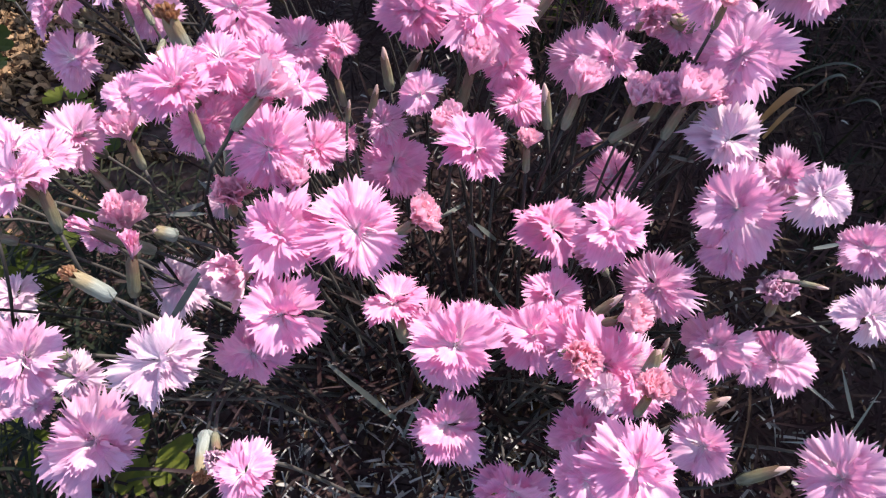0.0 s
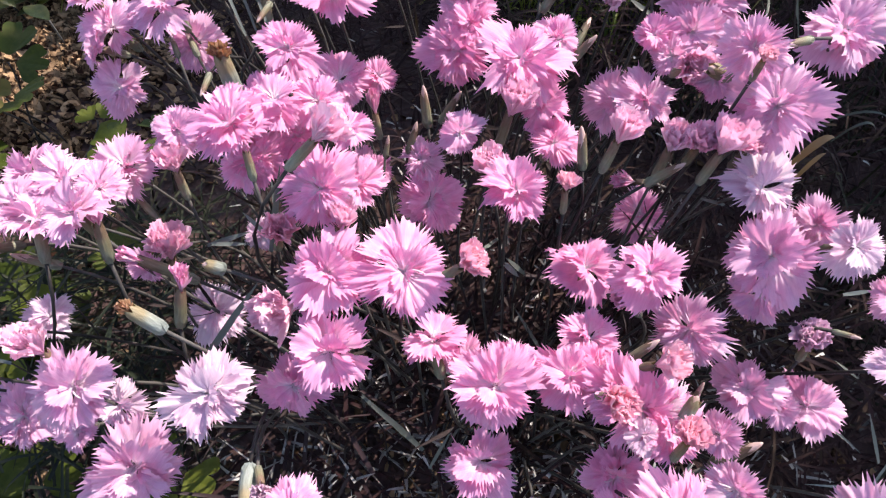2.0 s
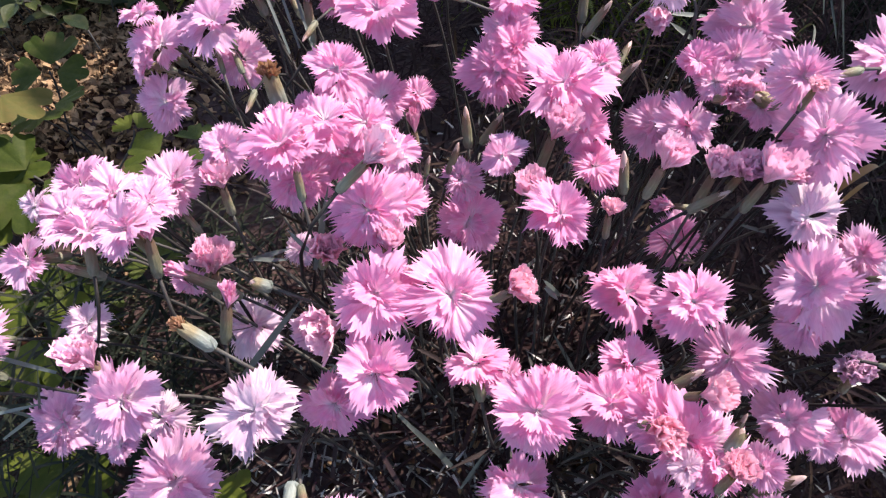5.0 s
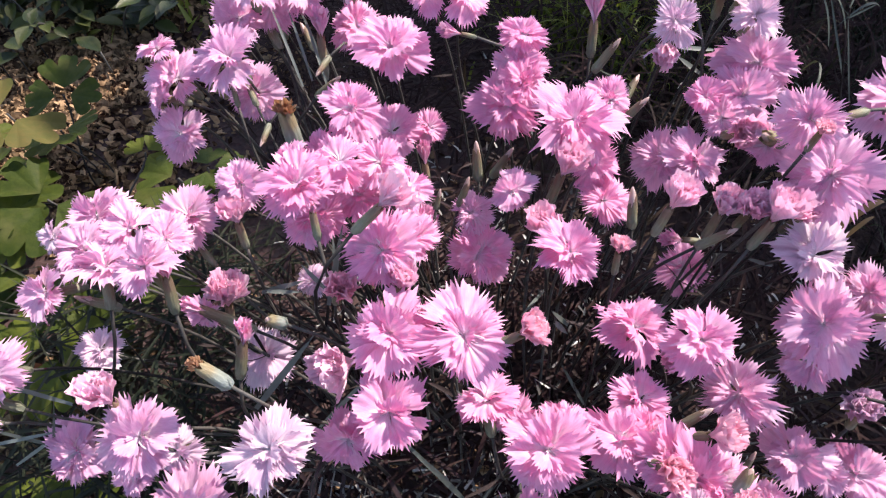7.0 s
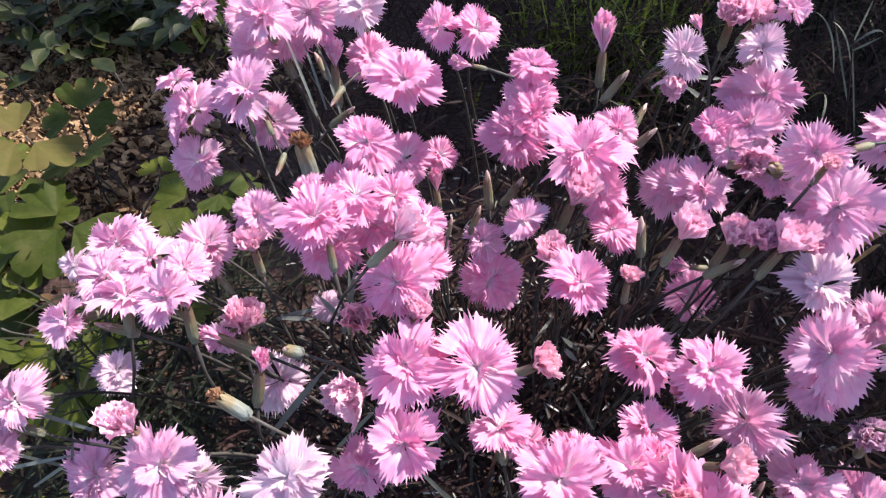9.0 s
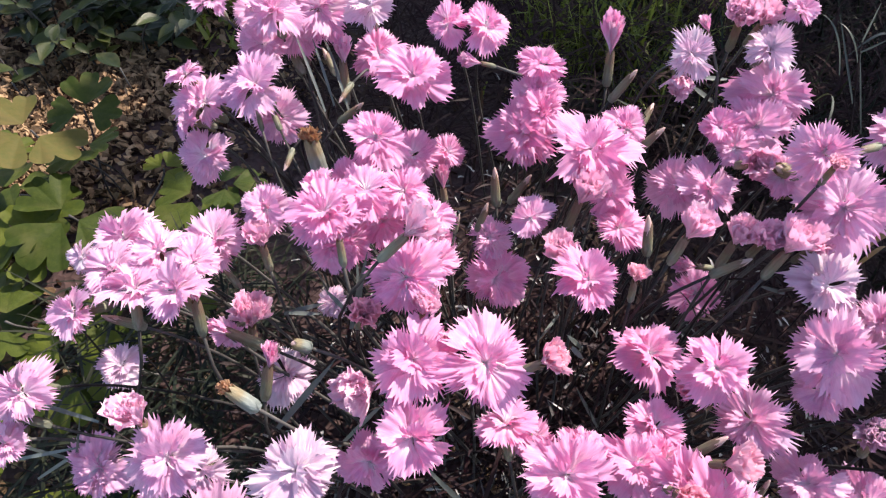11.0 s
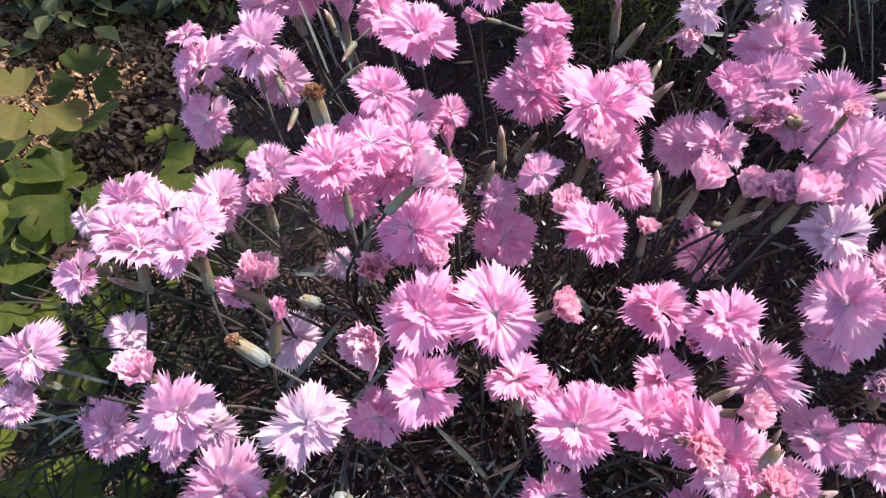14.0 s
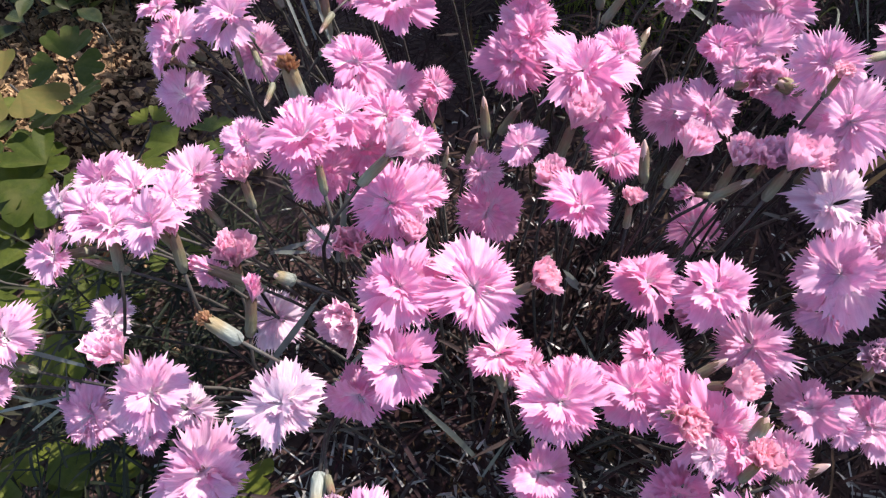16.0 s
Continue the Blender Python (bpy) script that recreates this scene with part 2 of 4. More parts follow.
def petal_mesh(seed, mat, half=38, teeth=10, fringe=0.12, ruffle=0.05, arch=0.10, curl=0.16, cup=0.06, folds=1.6, pleat=0.016):
    """A fan-shaped petal, one long, with a narrow claw, pleats and an unevenly cut fringe."""
    r = random.Random(seed)
    cols = 3 * teeth + 1
    levels = (0.05, 0.18, 0.32, 0.46, 0.60, 0.74, 1.0)
    cut = [fringe * r.choice((0.7, 0.9, 1.1, 1.4, 1.9)) for _ in range(teeth + 1)]
    phase, waves, lean = r.uniform(0, 6.3), folds * r.uniform(0.65, 1.4), r.uniform(-0.12, 0.12)
    ph2, ph3, ridges = r.uniform(0, 6.3), r.uniform(0, 6.3), r.uniform(3.2, 5.2)
    twist, skew, dent = r.uniform(-0.12, 0.12), r.uniform(-0.10, 0.10), r.uniform(0.02, 0.07)

    def reach(s):
        return 1 - 0.16 * s * s + skew * s + dent * math.sin(4.3 * s + ph3)

    def place(s, d):
        width = 0.30 + 0.70 * min(1.0, max(0.0, (d - 0.10) / 0.45)) ** 0.8
        a = math.radians(half) * s * width + lean * d
        z = arch * math.sin(2.2 * d) - curl * d ** 3 + cup * s * s * d + twist * s * d * d
        z += ruffle * d * d * math.sin(waves * math.pi * s + phase) + 0.4 * ruffle * d ** 3 * math.sin(3.1 * waves * math.pi * s + ph2)
        z += pleat * d * math.sin(ridges * math.pi * s + ph3)
        return Vector((d * math.cos(a), d * math.sin(a), z))

    verts, faces = [], []
    for k, level in enumerate(levels):
        for c in range(cols):
            s = 2 * c / (cols - 1) - 1
            edge = reach(s)
            if k == len(levels) - 1:
                verts.append(place(s, edge - cut[c // 3] * (0.75 if c % 3 == 1 else 1.0)))
            else:
                verts.append(place(s, level * min(0.98, edge)))
    for k in range(len(levels) - 1):
        for c in range(cols - 1):
            a = k * cols + c
            faces.append((a, a + 1, a + 1 + cols, a + cols))
    top = (len(levels) - 1) * cols
    for i in range(teeth):
        c = 3 * i + 1
        s = 2 * c / (cols - 1) - 1 + r.uniform(-0.07, 0.07)
        p = place(s, reach(s) + fringe * r.uniform(-0.7, 0.6))
        p.z += fringe * r.choice((-1.0, -0.4, 0.0, 0.3, 0.9)) * r.uniform(0.3, 1.0)
        verts.append(p)
        faces.append((top + c - 1, top + c, len(verts) - 1))
        faces.append((top + c, top + c + 1, len(verts) - 1))
    return mesh_from("petal", verts, faces, mat)


def family(mat, first, base=34, teeth=10, **more):
    return [petal_mesh(first + k, mat, half=base + 4 * (k % 4), teeth=teeth + k % 4, **more) for k in range(8)]


FRESH = (PINK, LILAC, PALE)
WIDE = {m: family(m, 100, ruffle=0.08, cup=0.10, base=37, teeth=12, fringe=0.100, pleat=0.024) for m in FRESH}
BROAD = {m: family(m, 10, ruffle=0.10, cup=0.14, base=34, teeth=11, fringe=0.110, pleat=0.024) for m in FRESH}
FINE = {m: family(m, 25, ruffle=0.08, fringe=0.125, base=31, teeth=11, pleat=0.030) for m in FRESH}
FURLED = {m: family(m, 55, ruffle=0.10, curl=-0.03, fringe=0.07, base=10, teeth=6) for m in (PINK, FADED)}
CUPPED = {m: family(m, 40, ruffle=0.13, curl=-0.04, arch=0.05, fringe=0.10, base=30, teeth=8, folds=2.2) for m in FRESH}
CRUMPLED = {m: family(m, 70, ruffle=0.07, curl=-0.12, arch=0.02, cup=0.20, fringe=0.035, base=30, teeth=11, folds=2.6, pleat=0.045) for m in (FADED, SALMON, BROWN, PALE)}
FRILL = {m: family(m, 85, ruffle=0.13, curl=-0.05, arch=0.04, cup=0.06, fringe=0.04, base=30, teeth=11, folds=3.0, pleat=0.055) for m in (FADED, SALMON, BROWN, PALE)}


OPEN_CALYX = ((0.0, 0.055), (0.05, 0.105), (0.2, 0.132), (0.5, 0.134), (0.8, 0.124), (0.9, 0.118))
BUD_CALYX = ((0.0, 0.050), (0.06, 0.098), (0.22, 0.124), (0.45, 0.126), (0.65, 0.116), (0.80, 0.100))


def calyx_mesh(seed, mat, profile=OPEN_CALYX):
    """A ribbed tube, one long, with small scales round its foot and five teeth."""
    r = random.Random(seed)
    sides, verts, faces = 20, [], []
    lean = (r.uniform(-0.03, 0.03), r.uniform(-0.03, 0.03))
    for h, w in profile:
        for s in range(sides):
            a = 2 * math.pi * s / sides
            q = w * (1.0 if s % 2 else 0.955)
            verts.append((q * math.cos(a) + lean[0] * h * h, q * math.sin(a) + lean[1] * h * h, h))
    for k in range(len(profile) - 1):
        for s in range(sides):
            a, b = k * sides + s, k * sides + (s + 1) % sides
            faces.append((a, b, b + sides, a + sides))
    top = (len(profile) - 1) * sides
    high, wide = profile[-1]
    for s in range(0, sides, 4):
        a = 2 * math.pi * (s + 2) / sides
        out = wide * r.uniform(0.75, 1.05)
        verts.append((out * math.cos(a) + lean[0], out * math.sin(a) + lean[1], high + r.uniform(0.11, 0.18)))
        for c in range(4):
            faces.append((top + s + c, top + (s + c + 1) % sides, len(verts) - 1))
    for k in range(4):
        a = math.pi / 2 * k + 0.4
        n = len(verts)
        for da, h, w in ((-0.7, 0.0, 0.09), (0.7, 0.0, 0.09), (0.45, 0.14, 0.142), (-0.45, 0.14, 0.142), (0, 0.27, 0.146)):
            verts.append((w * math.cos(a + da), w * math.sin(a + da), h))
        faces += [(n, n + 1, n + 2, n + 3), (n + 3, n + 2, n + 4)]
    return mesh_from("calyx", verts, faces, mat)


def bud_tip_mesh():
    """The rolled petals at the mouth of a bud, spiralled to a blunt point."""
    sides, verts, faces = 10, [], []
    profile = ((0.60, 0.105), (0.76, 0.102), (0.88, 0.088), (0.98, 0.066), (1.06, 0.042), (1.11, 0.016))
    for k, (h, w) in enumerate(profile):
        for s in range(sides):
            a = 2 * math.pi * s / sides + 0.3 * k
            q = w * (1.0 if s % 2 else 0.90)
            verts.append((q * math.cos(a), q * math.sin(a), h))
    for k in range(len(profile) - 1):
        for s in range(sides):
            a, b = k * sides + s, k * sides + (s + 1) % sides
            faces.append((a, b, b + sides, a + sides))
    faces.append(tuple(range(len(verts) - sides, len(verts))))
    return mesh_from("petal_tip", verts, faces, CALYX_TIP)


def style_mesh(seed):
    """Two curling styles and a few stamens from the throat, one long."""
    r = random.Random(seed)
    verts, faces = [], []
    for k in range(9):
        a = r.uniform(0, 6.3)
        out = Vector((math.cos(a), math.sin(a), 0))
        size = r.uniform(0.6, 1.0) if k < 2 else r.uniform(0.3, 0.6)
        side = out.cross(Vector((0, 0, 1))) * r.uniform(-0.5, 0.5)
        pts = bezier(Vector((0, 0, 0)), Vector((0, 0, 0.5)) * size, (out * 0.5 + Vector((0, 0, 0.75))) * size, (out * 0.75 + side + Vector((0, 0, 0.35))) * size, 6)
        v, f = tube(pts, [0.030] * 6 + [0.016], 4)
        faces += [tuple(i + len(verts) for i in face) for face in f]
        verts += v
    return mesh_from("stamen_tuft", verts, faces, STYLE)


def blade_mesh(seed, mat, width=0.06, bend=0.25, name="leaf"):
    """A channelled, pointed blade, one long, along x."""
    r = random.Random(seed)
    verts, faces = [], []
    n = 7
    sway = r.uniform(-0.15, 0.15)
    for k in range(n + 1):
        s = k / n
        w = width * (0.55 + 0.45 * math.sin(math.pi * min(1, s * 1.2))) * (1 - s ** 3)
        z = bend * s * s
        for side in (-1, 0, 1):
            verts.append((s * (1 - 0.2 * bend * s), side * w / 2 + sway * s * s, z + (0.12 * width if side else -0.1 * width)))
    for k in range(n):
        for c in range(2):
            a = 3 * k + c
            faces.append((a, a + 1, a + 4, a + 3))
    return mesh_from(name, verts, faces, mat)


CALYXES = [calyx_mesh(k, CALYX) for k in range(6)]
BUD_CALYXES = [calyx_mesh(20 + k, CALYX, BUD_CALYX) for k in range(4)]
WHITE_CALYX = calyx_mesh(9, CALYX_PALE)
TIP = bud_tip_mesh()
STYLES = [style_mesh(k) for k in range(5)]
STEM_LEAVES = [blade_mesh(k, SHADE_BLADE, 0.09, b) for k, b in enumerate((0.1, 0.3, -0.2, -0.4, 0.2))]
HEART = Vector((0.0, 0.20, 0.0))


def carry(kind, top, axis, r, label, foot=None):
    """The thing itself, with its stem from the ground up to the foot of the calyx."""
    share, aside = r.uniform(0.25, 0.55), Vector((r.uniform(-0.03, 0.03), r.uniform(-0.03, 0.03), 0))
    # stems at the back of the clump rise from behind the heads
    back = Vector((0, 0.12, 0)) if top.y > 0.31 and abs(top.x) < 0.07 else Vector()
    foot = Vector((*foot, 0)) if foot else Vector((top.x, top.y, 0)).lerp(HEART, share) + aside + back
    root = new(kind)
    root.location = foot
    tall = (top - foot).length
    pts = bezier(foot - Vector((0, 0, 0.004)), foot + Vector((r.uniform(-0.02, 0.02), r.uniform(-0.02, 0.02), 0.35 * tall)), top - axis * 0.30 * tall, top, 12)
    v, f = tube(pts, [0.0012 - 0.0003 * k / 12 for k in range(13)], 6)
    me = mesh_from("stem", [p - foot for p in v], f, STEM)
    stem = part("stem", me, root, Matrix.Translation(foot))
    for k in ((4, 8) if r.random() < 0.6 else (8,)):
        p, way = pts[k], (pts[k + 1] - pts[k - 1]).normalized()
        turn = r.uniform(0, 360)
        for flip in (0, 180):
            size = r.uniform(0.018, 0.034) * (1.3 if k == 4 else 0.8 if k == 9 else 1)
            m = Matrix.Translation(p) @ upright(way) @ pose(0, 0, 0, 0, 0, turn + flip) @ pose(0, 0, 0, 0, -r.uniform(35, 62), 0) @ Matrix.Scale(size, 4)
            leaf = new("leaf", r.choice(STEM_LEAVES))
            leaf.parent, leaf.matrix_basis = stem, Matrix.Translation(-foot) @ m
    return tagged(root, label, "flower" if "bud" not in kind else "flower bud", "stems of the garden pink clump")


count = itertools.count(100)


def axis_of(az, lean):
    a, b = math.radians(az), math.radians(lean)
    return Vector((math.sin(b) * math.cos(a), math.sin(b) * math.sin(a), math.cos(b)))


def whorl(root, centre, turn, r, meshes, n, size, rise, spread=8, start=0.0, droop=0.0, loose=1.0, name="petal"):
    for k in range(n):
        a = start + 360 / n * k + r.uniform(-spread, spread)
        lift = rise + droop * math.cos(math.radians(a)) + loose * r.uniform(-20, 24)
        m = Matrix.Translation(centre) @ turn @ pose(0, 0, 0, 0, 0, a) @ pose(0, 0, 0, loose * r.uniform(-38, 38), -lift, 0) @ Matrix.Scale(size * r.uniform(0.78, 1.14), 4)
        part(name, r.choice(meshes), root, m)


def flower(x, y, z, radius, az, lean, mat, label, foot=None):
    r = random.Random(next(count))
    centre, axis = Vector((x, y, z)), axis_of(az, lean)
    tube_long = min(0.024, 0.9 * radius + 0.006)
    # the mouth of the calyx lies a little under the face of the bloom
    mouth = centre - axis * 0.18 * radius
    root = carry("pink_flower", mouth - axis * tube_long, axis, r, label, foot)
    turn = upright(axis) @ pose(0, 0, 0, 0, 0, r.uniform(0, 360))
    part("calyx", r.choice(CALYXES), root, Matrix.Translation(mouth - axis * tube_long) @ turn @ Matrix.Scale(tube_long, 4))
    shape, counts = r.choice(((WIDE, (5, 4, 2)), (WIDE, (5, 5, 3)), (BROAD, (5, 4, 3)), (BROAD, (6, 5, 2)), (FINE, (6, 5, 3))))
    shape, droop = shape[mat], r.uniform(2, 20)
    whorl(root, mouth, turn, r, shape, counts[0], radius * 1.12, 5, 12, 0, droop, 0.75)
    whorl(root, mouth + axis * 0.03 * radius, turn, r, shape, counts[1], radius * 0.96, 26, 22, 36, droop, 1.15)
    whorl(root, mouth + axis * 0.05 * radius, turn, r, shape, counts[2], radius * 0.74, 36, 45, 70, droop, 1.25)
    whorl(root, mouth + axis * 0.06 * radius, turn, r, CUPPED[mat], r.choice((1, 2, 2, 3)), radius * 0.50, 46, 35, 10)
    part("stamen_tuft", r.choice(STYLES), root, Matrix.Translation(mouth) @ turn @ Matrix.Scale(radius * 0.62, 4))
    return root


def bloom(x, y, z, radius, az, lean):
    return flower(x, y, z, radius, az, lean, PINK, "pink fringed semi-double garden pink in full bloom")


def lilac(x, y, z, radius, az, lean, foot=None):
    return flower(x, y, z, radius, az, lean, LILAC, "lilac-pink fringed semi-double garden pink in full bloom", foot)


def pale(x, y, z, radius, az, lean):
    return flower(x, y, z, radius, az, lean, PALE, "pale whitish-pink fringed garden pink in full bloom")


def crumpled(x, y, z, radius, az, lean, mat, label):
    r = random.Random(next(count))
    centre, axis = Vector((x, y, z)), axis_of(az, lean)
    tube_long = min(0.024, 0.9 * radius + 0.008)
    mouth = centre - axis * 0.65 * radius
    root = carry("wilting_pink_flower", mouth - axis * tube_long, axis, r, label)
    turn = upright(axis) @ pose(0, 0, 0, 0, 0, r.uniform(0, 360))
    part("calyx", r.choice(CALYXES), root, Matrix.Translation(mouth - axis * tube_long) @ turn @ Matrix.Scale(tube_long, 4))
    whorl(root, mouth - axis * 0.2 * radius, turn, r, CRUMPLED[mat], 7, radius * 1.55, 62, 12, loose=0.35)
    whorl(root, mouth + axis * 0.15 * radius, turn, r, FRILL[mat], 7, radius * 1.08, 50, 18, 30, loose=0.7)
    whorl(root, mouth + axis * 0.35 * radius, turn, r, FRILL[mat], 7, radius * 0.86, 60, 20, 10, loose=0.7)
    whorl(root, mouth + axis * 0.5 * radius, turn, r, FRILL[mat], 5, radius * 0.66, 74, 20, 10, loose=0.7)
    return root


def wilted(x, y, z, radius, az, lean):
    return crumpled(x, y, z, radius, az, lean, FADED, "wilting pink flower with crumpled, folded-up petals")


def blanched(x, y, z, radius, az, lean):
    return crumpled(x, y, z, radius, az, lean, PALE, "wilting whitish-pink flower with drooping folded petals")


def salmon(x, y, z, radius, az, lean):
    return crumpled(x, y, z, radius, az, lean, SALMON, "fading salmon-pink flower with shrivelled petals")


def bud(x, y, z, size, az, lean):
    r = random.Random(next(count))
    tip, axis = Vector((x, y, z)), axis_of(az, lean)
    size = max(0.012, min(size, 0.028))
    foot = tip - axis * size
    root = carry("pink_bud", foot, axis, r, "closed grey-green bud with a pale tip")
    m = Matrix.Translation(foot) @ upright(axis) @ pose(0, 0, 0, 0, 0, r.uniform(0, 360)) @ Matrix.Scale(size * 0.92, 4)
    part("calyx", r.choice(BUD_CALYXES), root, m)
    part("petal_tip", TIP, root, m, "pale bud tip")
    return root


def pale_bud(x, y, z, size, az, lean):
    r = random.Random(next(count))
    tip, axis = Vector((x, y, z)), axis_of(az, lean)
    size = max(0.0105, min(size, 0.022))
    plump = 2.3 if size < 0.012 else 1.5
    foot = tip - axis * size
    root = carry("pink_bud", foot, axis, r, "plump whitish closed bud on a thin stem")
    m = Matrix.Translation(foot) @ upright(axis) @ Matrix.Diagonal((size * plump, size * plump, size * 0.9, 1))
    part("calyx", WHITE_CALYX, root, m, "plump whitish calyx")
    part("petal_tip", TIP, root, m, "pale bud tip")
    return root


def opening(x, y, z, size, az, lean, share):
    """A bud that is pushing out its furled petals."""
    r = random.Random(next(count))
    tip, axis = Vector((x, y, z)), axis_of(az, lean)
    size = min(size, 0.045)
    foot = tip - axis * size
    tube_long = (1 - share) * size
    root = carry("opening_pink_bud", foot, axis, r, "half-open pink bud with furled petals in a grey-green calyx")
    part("calyx", r.choice(CALYXES), root, Matrix.Translation(foot) @ upright(axis) @ Matrix.Diagonal((min(tube_long, 0.022), min(tube_long, 0.022), tube_long, 1)))
    rest = max(0.006, size - tube_long * 0.8)
    turn = upright(axis)
    whorl(root, foot + axis * tube_long * 0.8, turn, r, FURLED[PINK], 8, rest, 78, 14, loose=0.25)
    whorl(root, foot + axis * tube_long * 0.8, turn, r, FURLED[FADED], 7, rest * 0.97, 74, 14, 30, loose=0.25)
    return root


def spent(x, y, z, size, az, lean):
    r = random.Random(next(count))
    tip, axis = Vector((x, y, z)), axis_of(az, lean)
    size = min(size, 0.040)
    foot = tip - axis * size
    tube_long = min(0.028, 0.74 * size)
    root = carry("withered_pink_flower", foot, axis, r, "withered flower with a shrivelled brown tuft in a swollen pale calyx")
    part("calyx", WHITE_CALYX, root, Matrix.Translation(foot) @ upright(axis) @ Matrix.Diagonal((tube_long * 1.45, tube_long * 1.45, tube_long, 1)), "swollen pale green calyx")
    turn = upright(axis)
    whorl(root, foot + axis * tube_long * 0.85, turn, r, CRUMPLED[BROWN], 5, max(0.005, 0.62 * (size - 0.8 * tube_long)), 58, 25)
    whorl(root, foot + axis * tube_long * 0.85, turn, r, FRILL[BROWN], 6, max(0.006, 0.80 * (size - 0.8 * tube_long)), 76, 25)
    return root


# ---- ground: one sheet, finer and lumpier near the plants ----
def ground_height(x, y):
    return 0.004 * math.sin(23 * x + 3) * math.sin(19 * y) + 0.003 * math.sin(61 * x) * math.sin(53 * y + 1) + 0.0015 * math.sin(140 * x + 2) * math.sin(131 * y)


def build_ground():
    steps = [-400, -60, -12, -4, -2] + [-1.2 + 0.02 * k for k in range(121)] + [2, 4, 12, 60, 400]
    n = len(steps)
    verts = [(x, y + 0.4, ground_height(x, y) if abs(x) < 1.3 and abs(y) < 1.3 else 0) for y in steps for x in steps]
    faces = [(j * n + i, j * n + i + 1, (j + 1) * n + i + 1, (j + 1) * n + i) for j in range(n - 1) for i in range(n - 1)]
    tagged(new("ground", mesh_from("ground", verts, faces, SOIL)), "dark reddish-brown crumbly garden soil", "soil", kind="structure")


build_ground()


def scatter(name, label, category, mat, n, where, make, seed, smooth=True):
    """Many small pieces that nobody could count, as one object."""
    r = random.Random(seed)
    verts, faces = [], []
    for _ in range(n):
        v, f = make(r, *where(r))
        faces += [tuple(i + len(verts) for i in face) for face in f]
        verts += v
    return tagged(new(name, mesh_from(name, verts, faces, mat, smooth)), label, category, kind="stuff")


def chip(r, x, y):
    """A thin, bent, uneven shard."""
    size = r.choice((0.002, 0.0025, 0.003, 0.004, 0.0055))
    m = pose(x, y, ground_height(x, y - 0.4) + 0.002 + size * 0.3, r.uniform(-55, 55), r.uniform(-55, 55), r.uniform(0, 360))
    n, long = r.choice((5, 6, 7)), r.uniform(1.0, 2.2)
    ring = [(long * size * math.cos(6.283 * k / n) * r.uniform(0.6, 1.2), size * math.sin(6.283 * k / n) * r.uniform(0.6, 1.2)) for k in range(n)]
    bend, thick = r.uniform(-60, 60), size * r.uniform(0.1, 0.3)
    top = [m @ Vector((p, q, bend * q * q + thick)) for p, q in ring]
    low = [m @ Vector((p * 0.9, q * 0.9, bend * q * q - thick)) for p, q in ring]
    return top + low, [tuple(range(n)), tuple(range(2 * n - 1, n - 1, -1))] + [(k, n + k, n + (k + 1) % n, (k + 1) % n) for k in range(n)]


def litter_spot(r):
    while True:
        x, y = r.gauss(-0.50, 0.18), r.gauss(0.45, 0.34)
        bare = ((x + 0.37) / 0.12) ** 2 + ((y - 0.48) / 0.10) ** 2 < 1 or ((x + 0.40) / 0.10) ** 2 + ((y - 0.68) / 0.06) ** 2 < 1
        if bare and r.random() < 0.8:
            continue
        if x < -0.24 - r.uniform(0, 0.14) and (y > 0.40 or r.random() < 0.08):
            return x, y


scatter("leaf_litter", "pale tan wood chips and dry crumbs on the soil", "litter", CHIP, 22000, litter_spot, chip, 3, False)
scatter("leaf_litter", "sparse dry crumbs on the shaded soil", "litter", CHIP, 900, lambda r: (r.gauss(0.25, 0.3), r.gauss(0.4, 0.35)), chip, 4, False)


def blade_at(foot, way, long, width, bend, r, n=5, droop=0.0):
    """A narrow leaf from its foot, arching over."""
    verts, faces = [], []
    side = Vector((-way.y, way.x, 0)).normalized()
    flat = Vector((way.x, way.y, 0))
    for k in range(n + 1):
        s = k / n
        p = foot + way * long * s + flat * (bend * long * s * s) - Vector((0, 0, droop * long * s ** 3))
        w = 0.5 * width * (1 - s ** 2.5) + 0.0001
        up = Vector((0, 0, 0.25 * w))
        verts += [p - side * w + up, p, p + side * w + up]
    for k in range(n):
        for c in range(2):
            a = 3 * k + c
            faces.append((a, a + 1, a + 4, a + 3))
    return verts, faces


def clump_spot(r):
    while True:
        x, y = r.gauss(0.02, 0.15), r.gauss(0.22, 0.15)
        if -0.21 < x < 0.42 and -0.12 < y < 0.62 and x > -0.30 + 0.25 * abs(y - 0.2):
            return x, y


def tuft_blade(r, x, y):
    a, tilt = r.uniform(0, 6.3), r.uniform(0.1, 1.1)
    way = Vector((math.sin(tilt) * math.cos(a), math.sin(tilt) * math.sin(a), math.cos(tilt)))
    return blade_at(Vector((x, y, r.uniform(0.0, 0.09))), way, r.uniform(0.03, 0.085), r.uniform(0.0014, 0.0034), r.uniform(0, 0.5), r, droop=r.uniform(0, 0.5))


def dead_blade(r, x, y):
    a, tilt = r.uniform(0, 6.3), r.uniform(0.7, 1.5)
    way = Vector((math.sin(tilt) * math.cos(a), math.sin(tilt) * math.sin(a), math.cos(tilt)))
    return blade_at(Vector((x, y, r.uniform(0.0, 0.10))), way, r.uniform(0.03, 0.08), r.uniform(0.001, 0.003), r.uniform(0, 0.5), r, droop=r.uniform(0, 0.6))


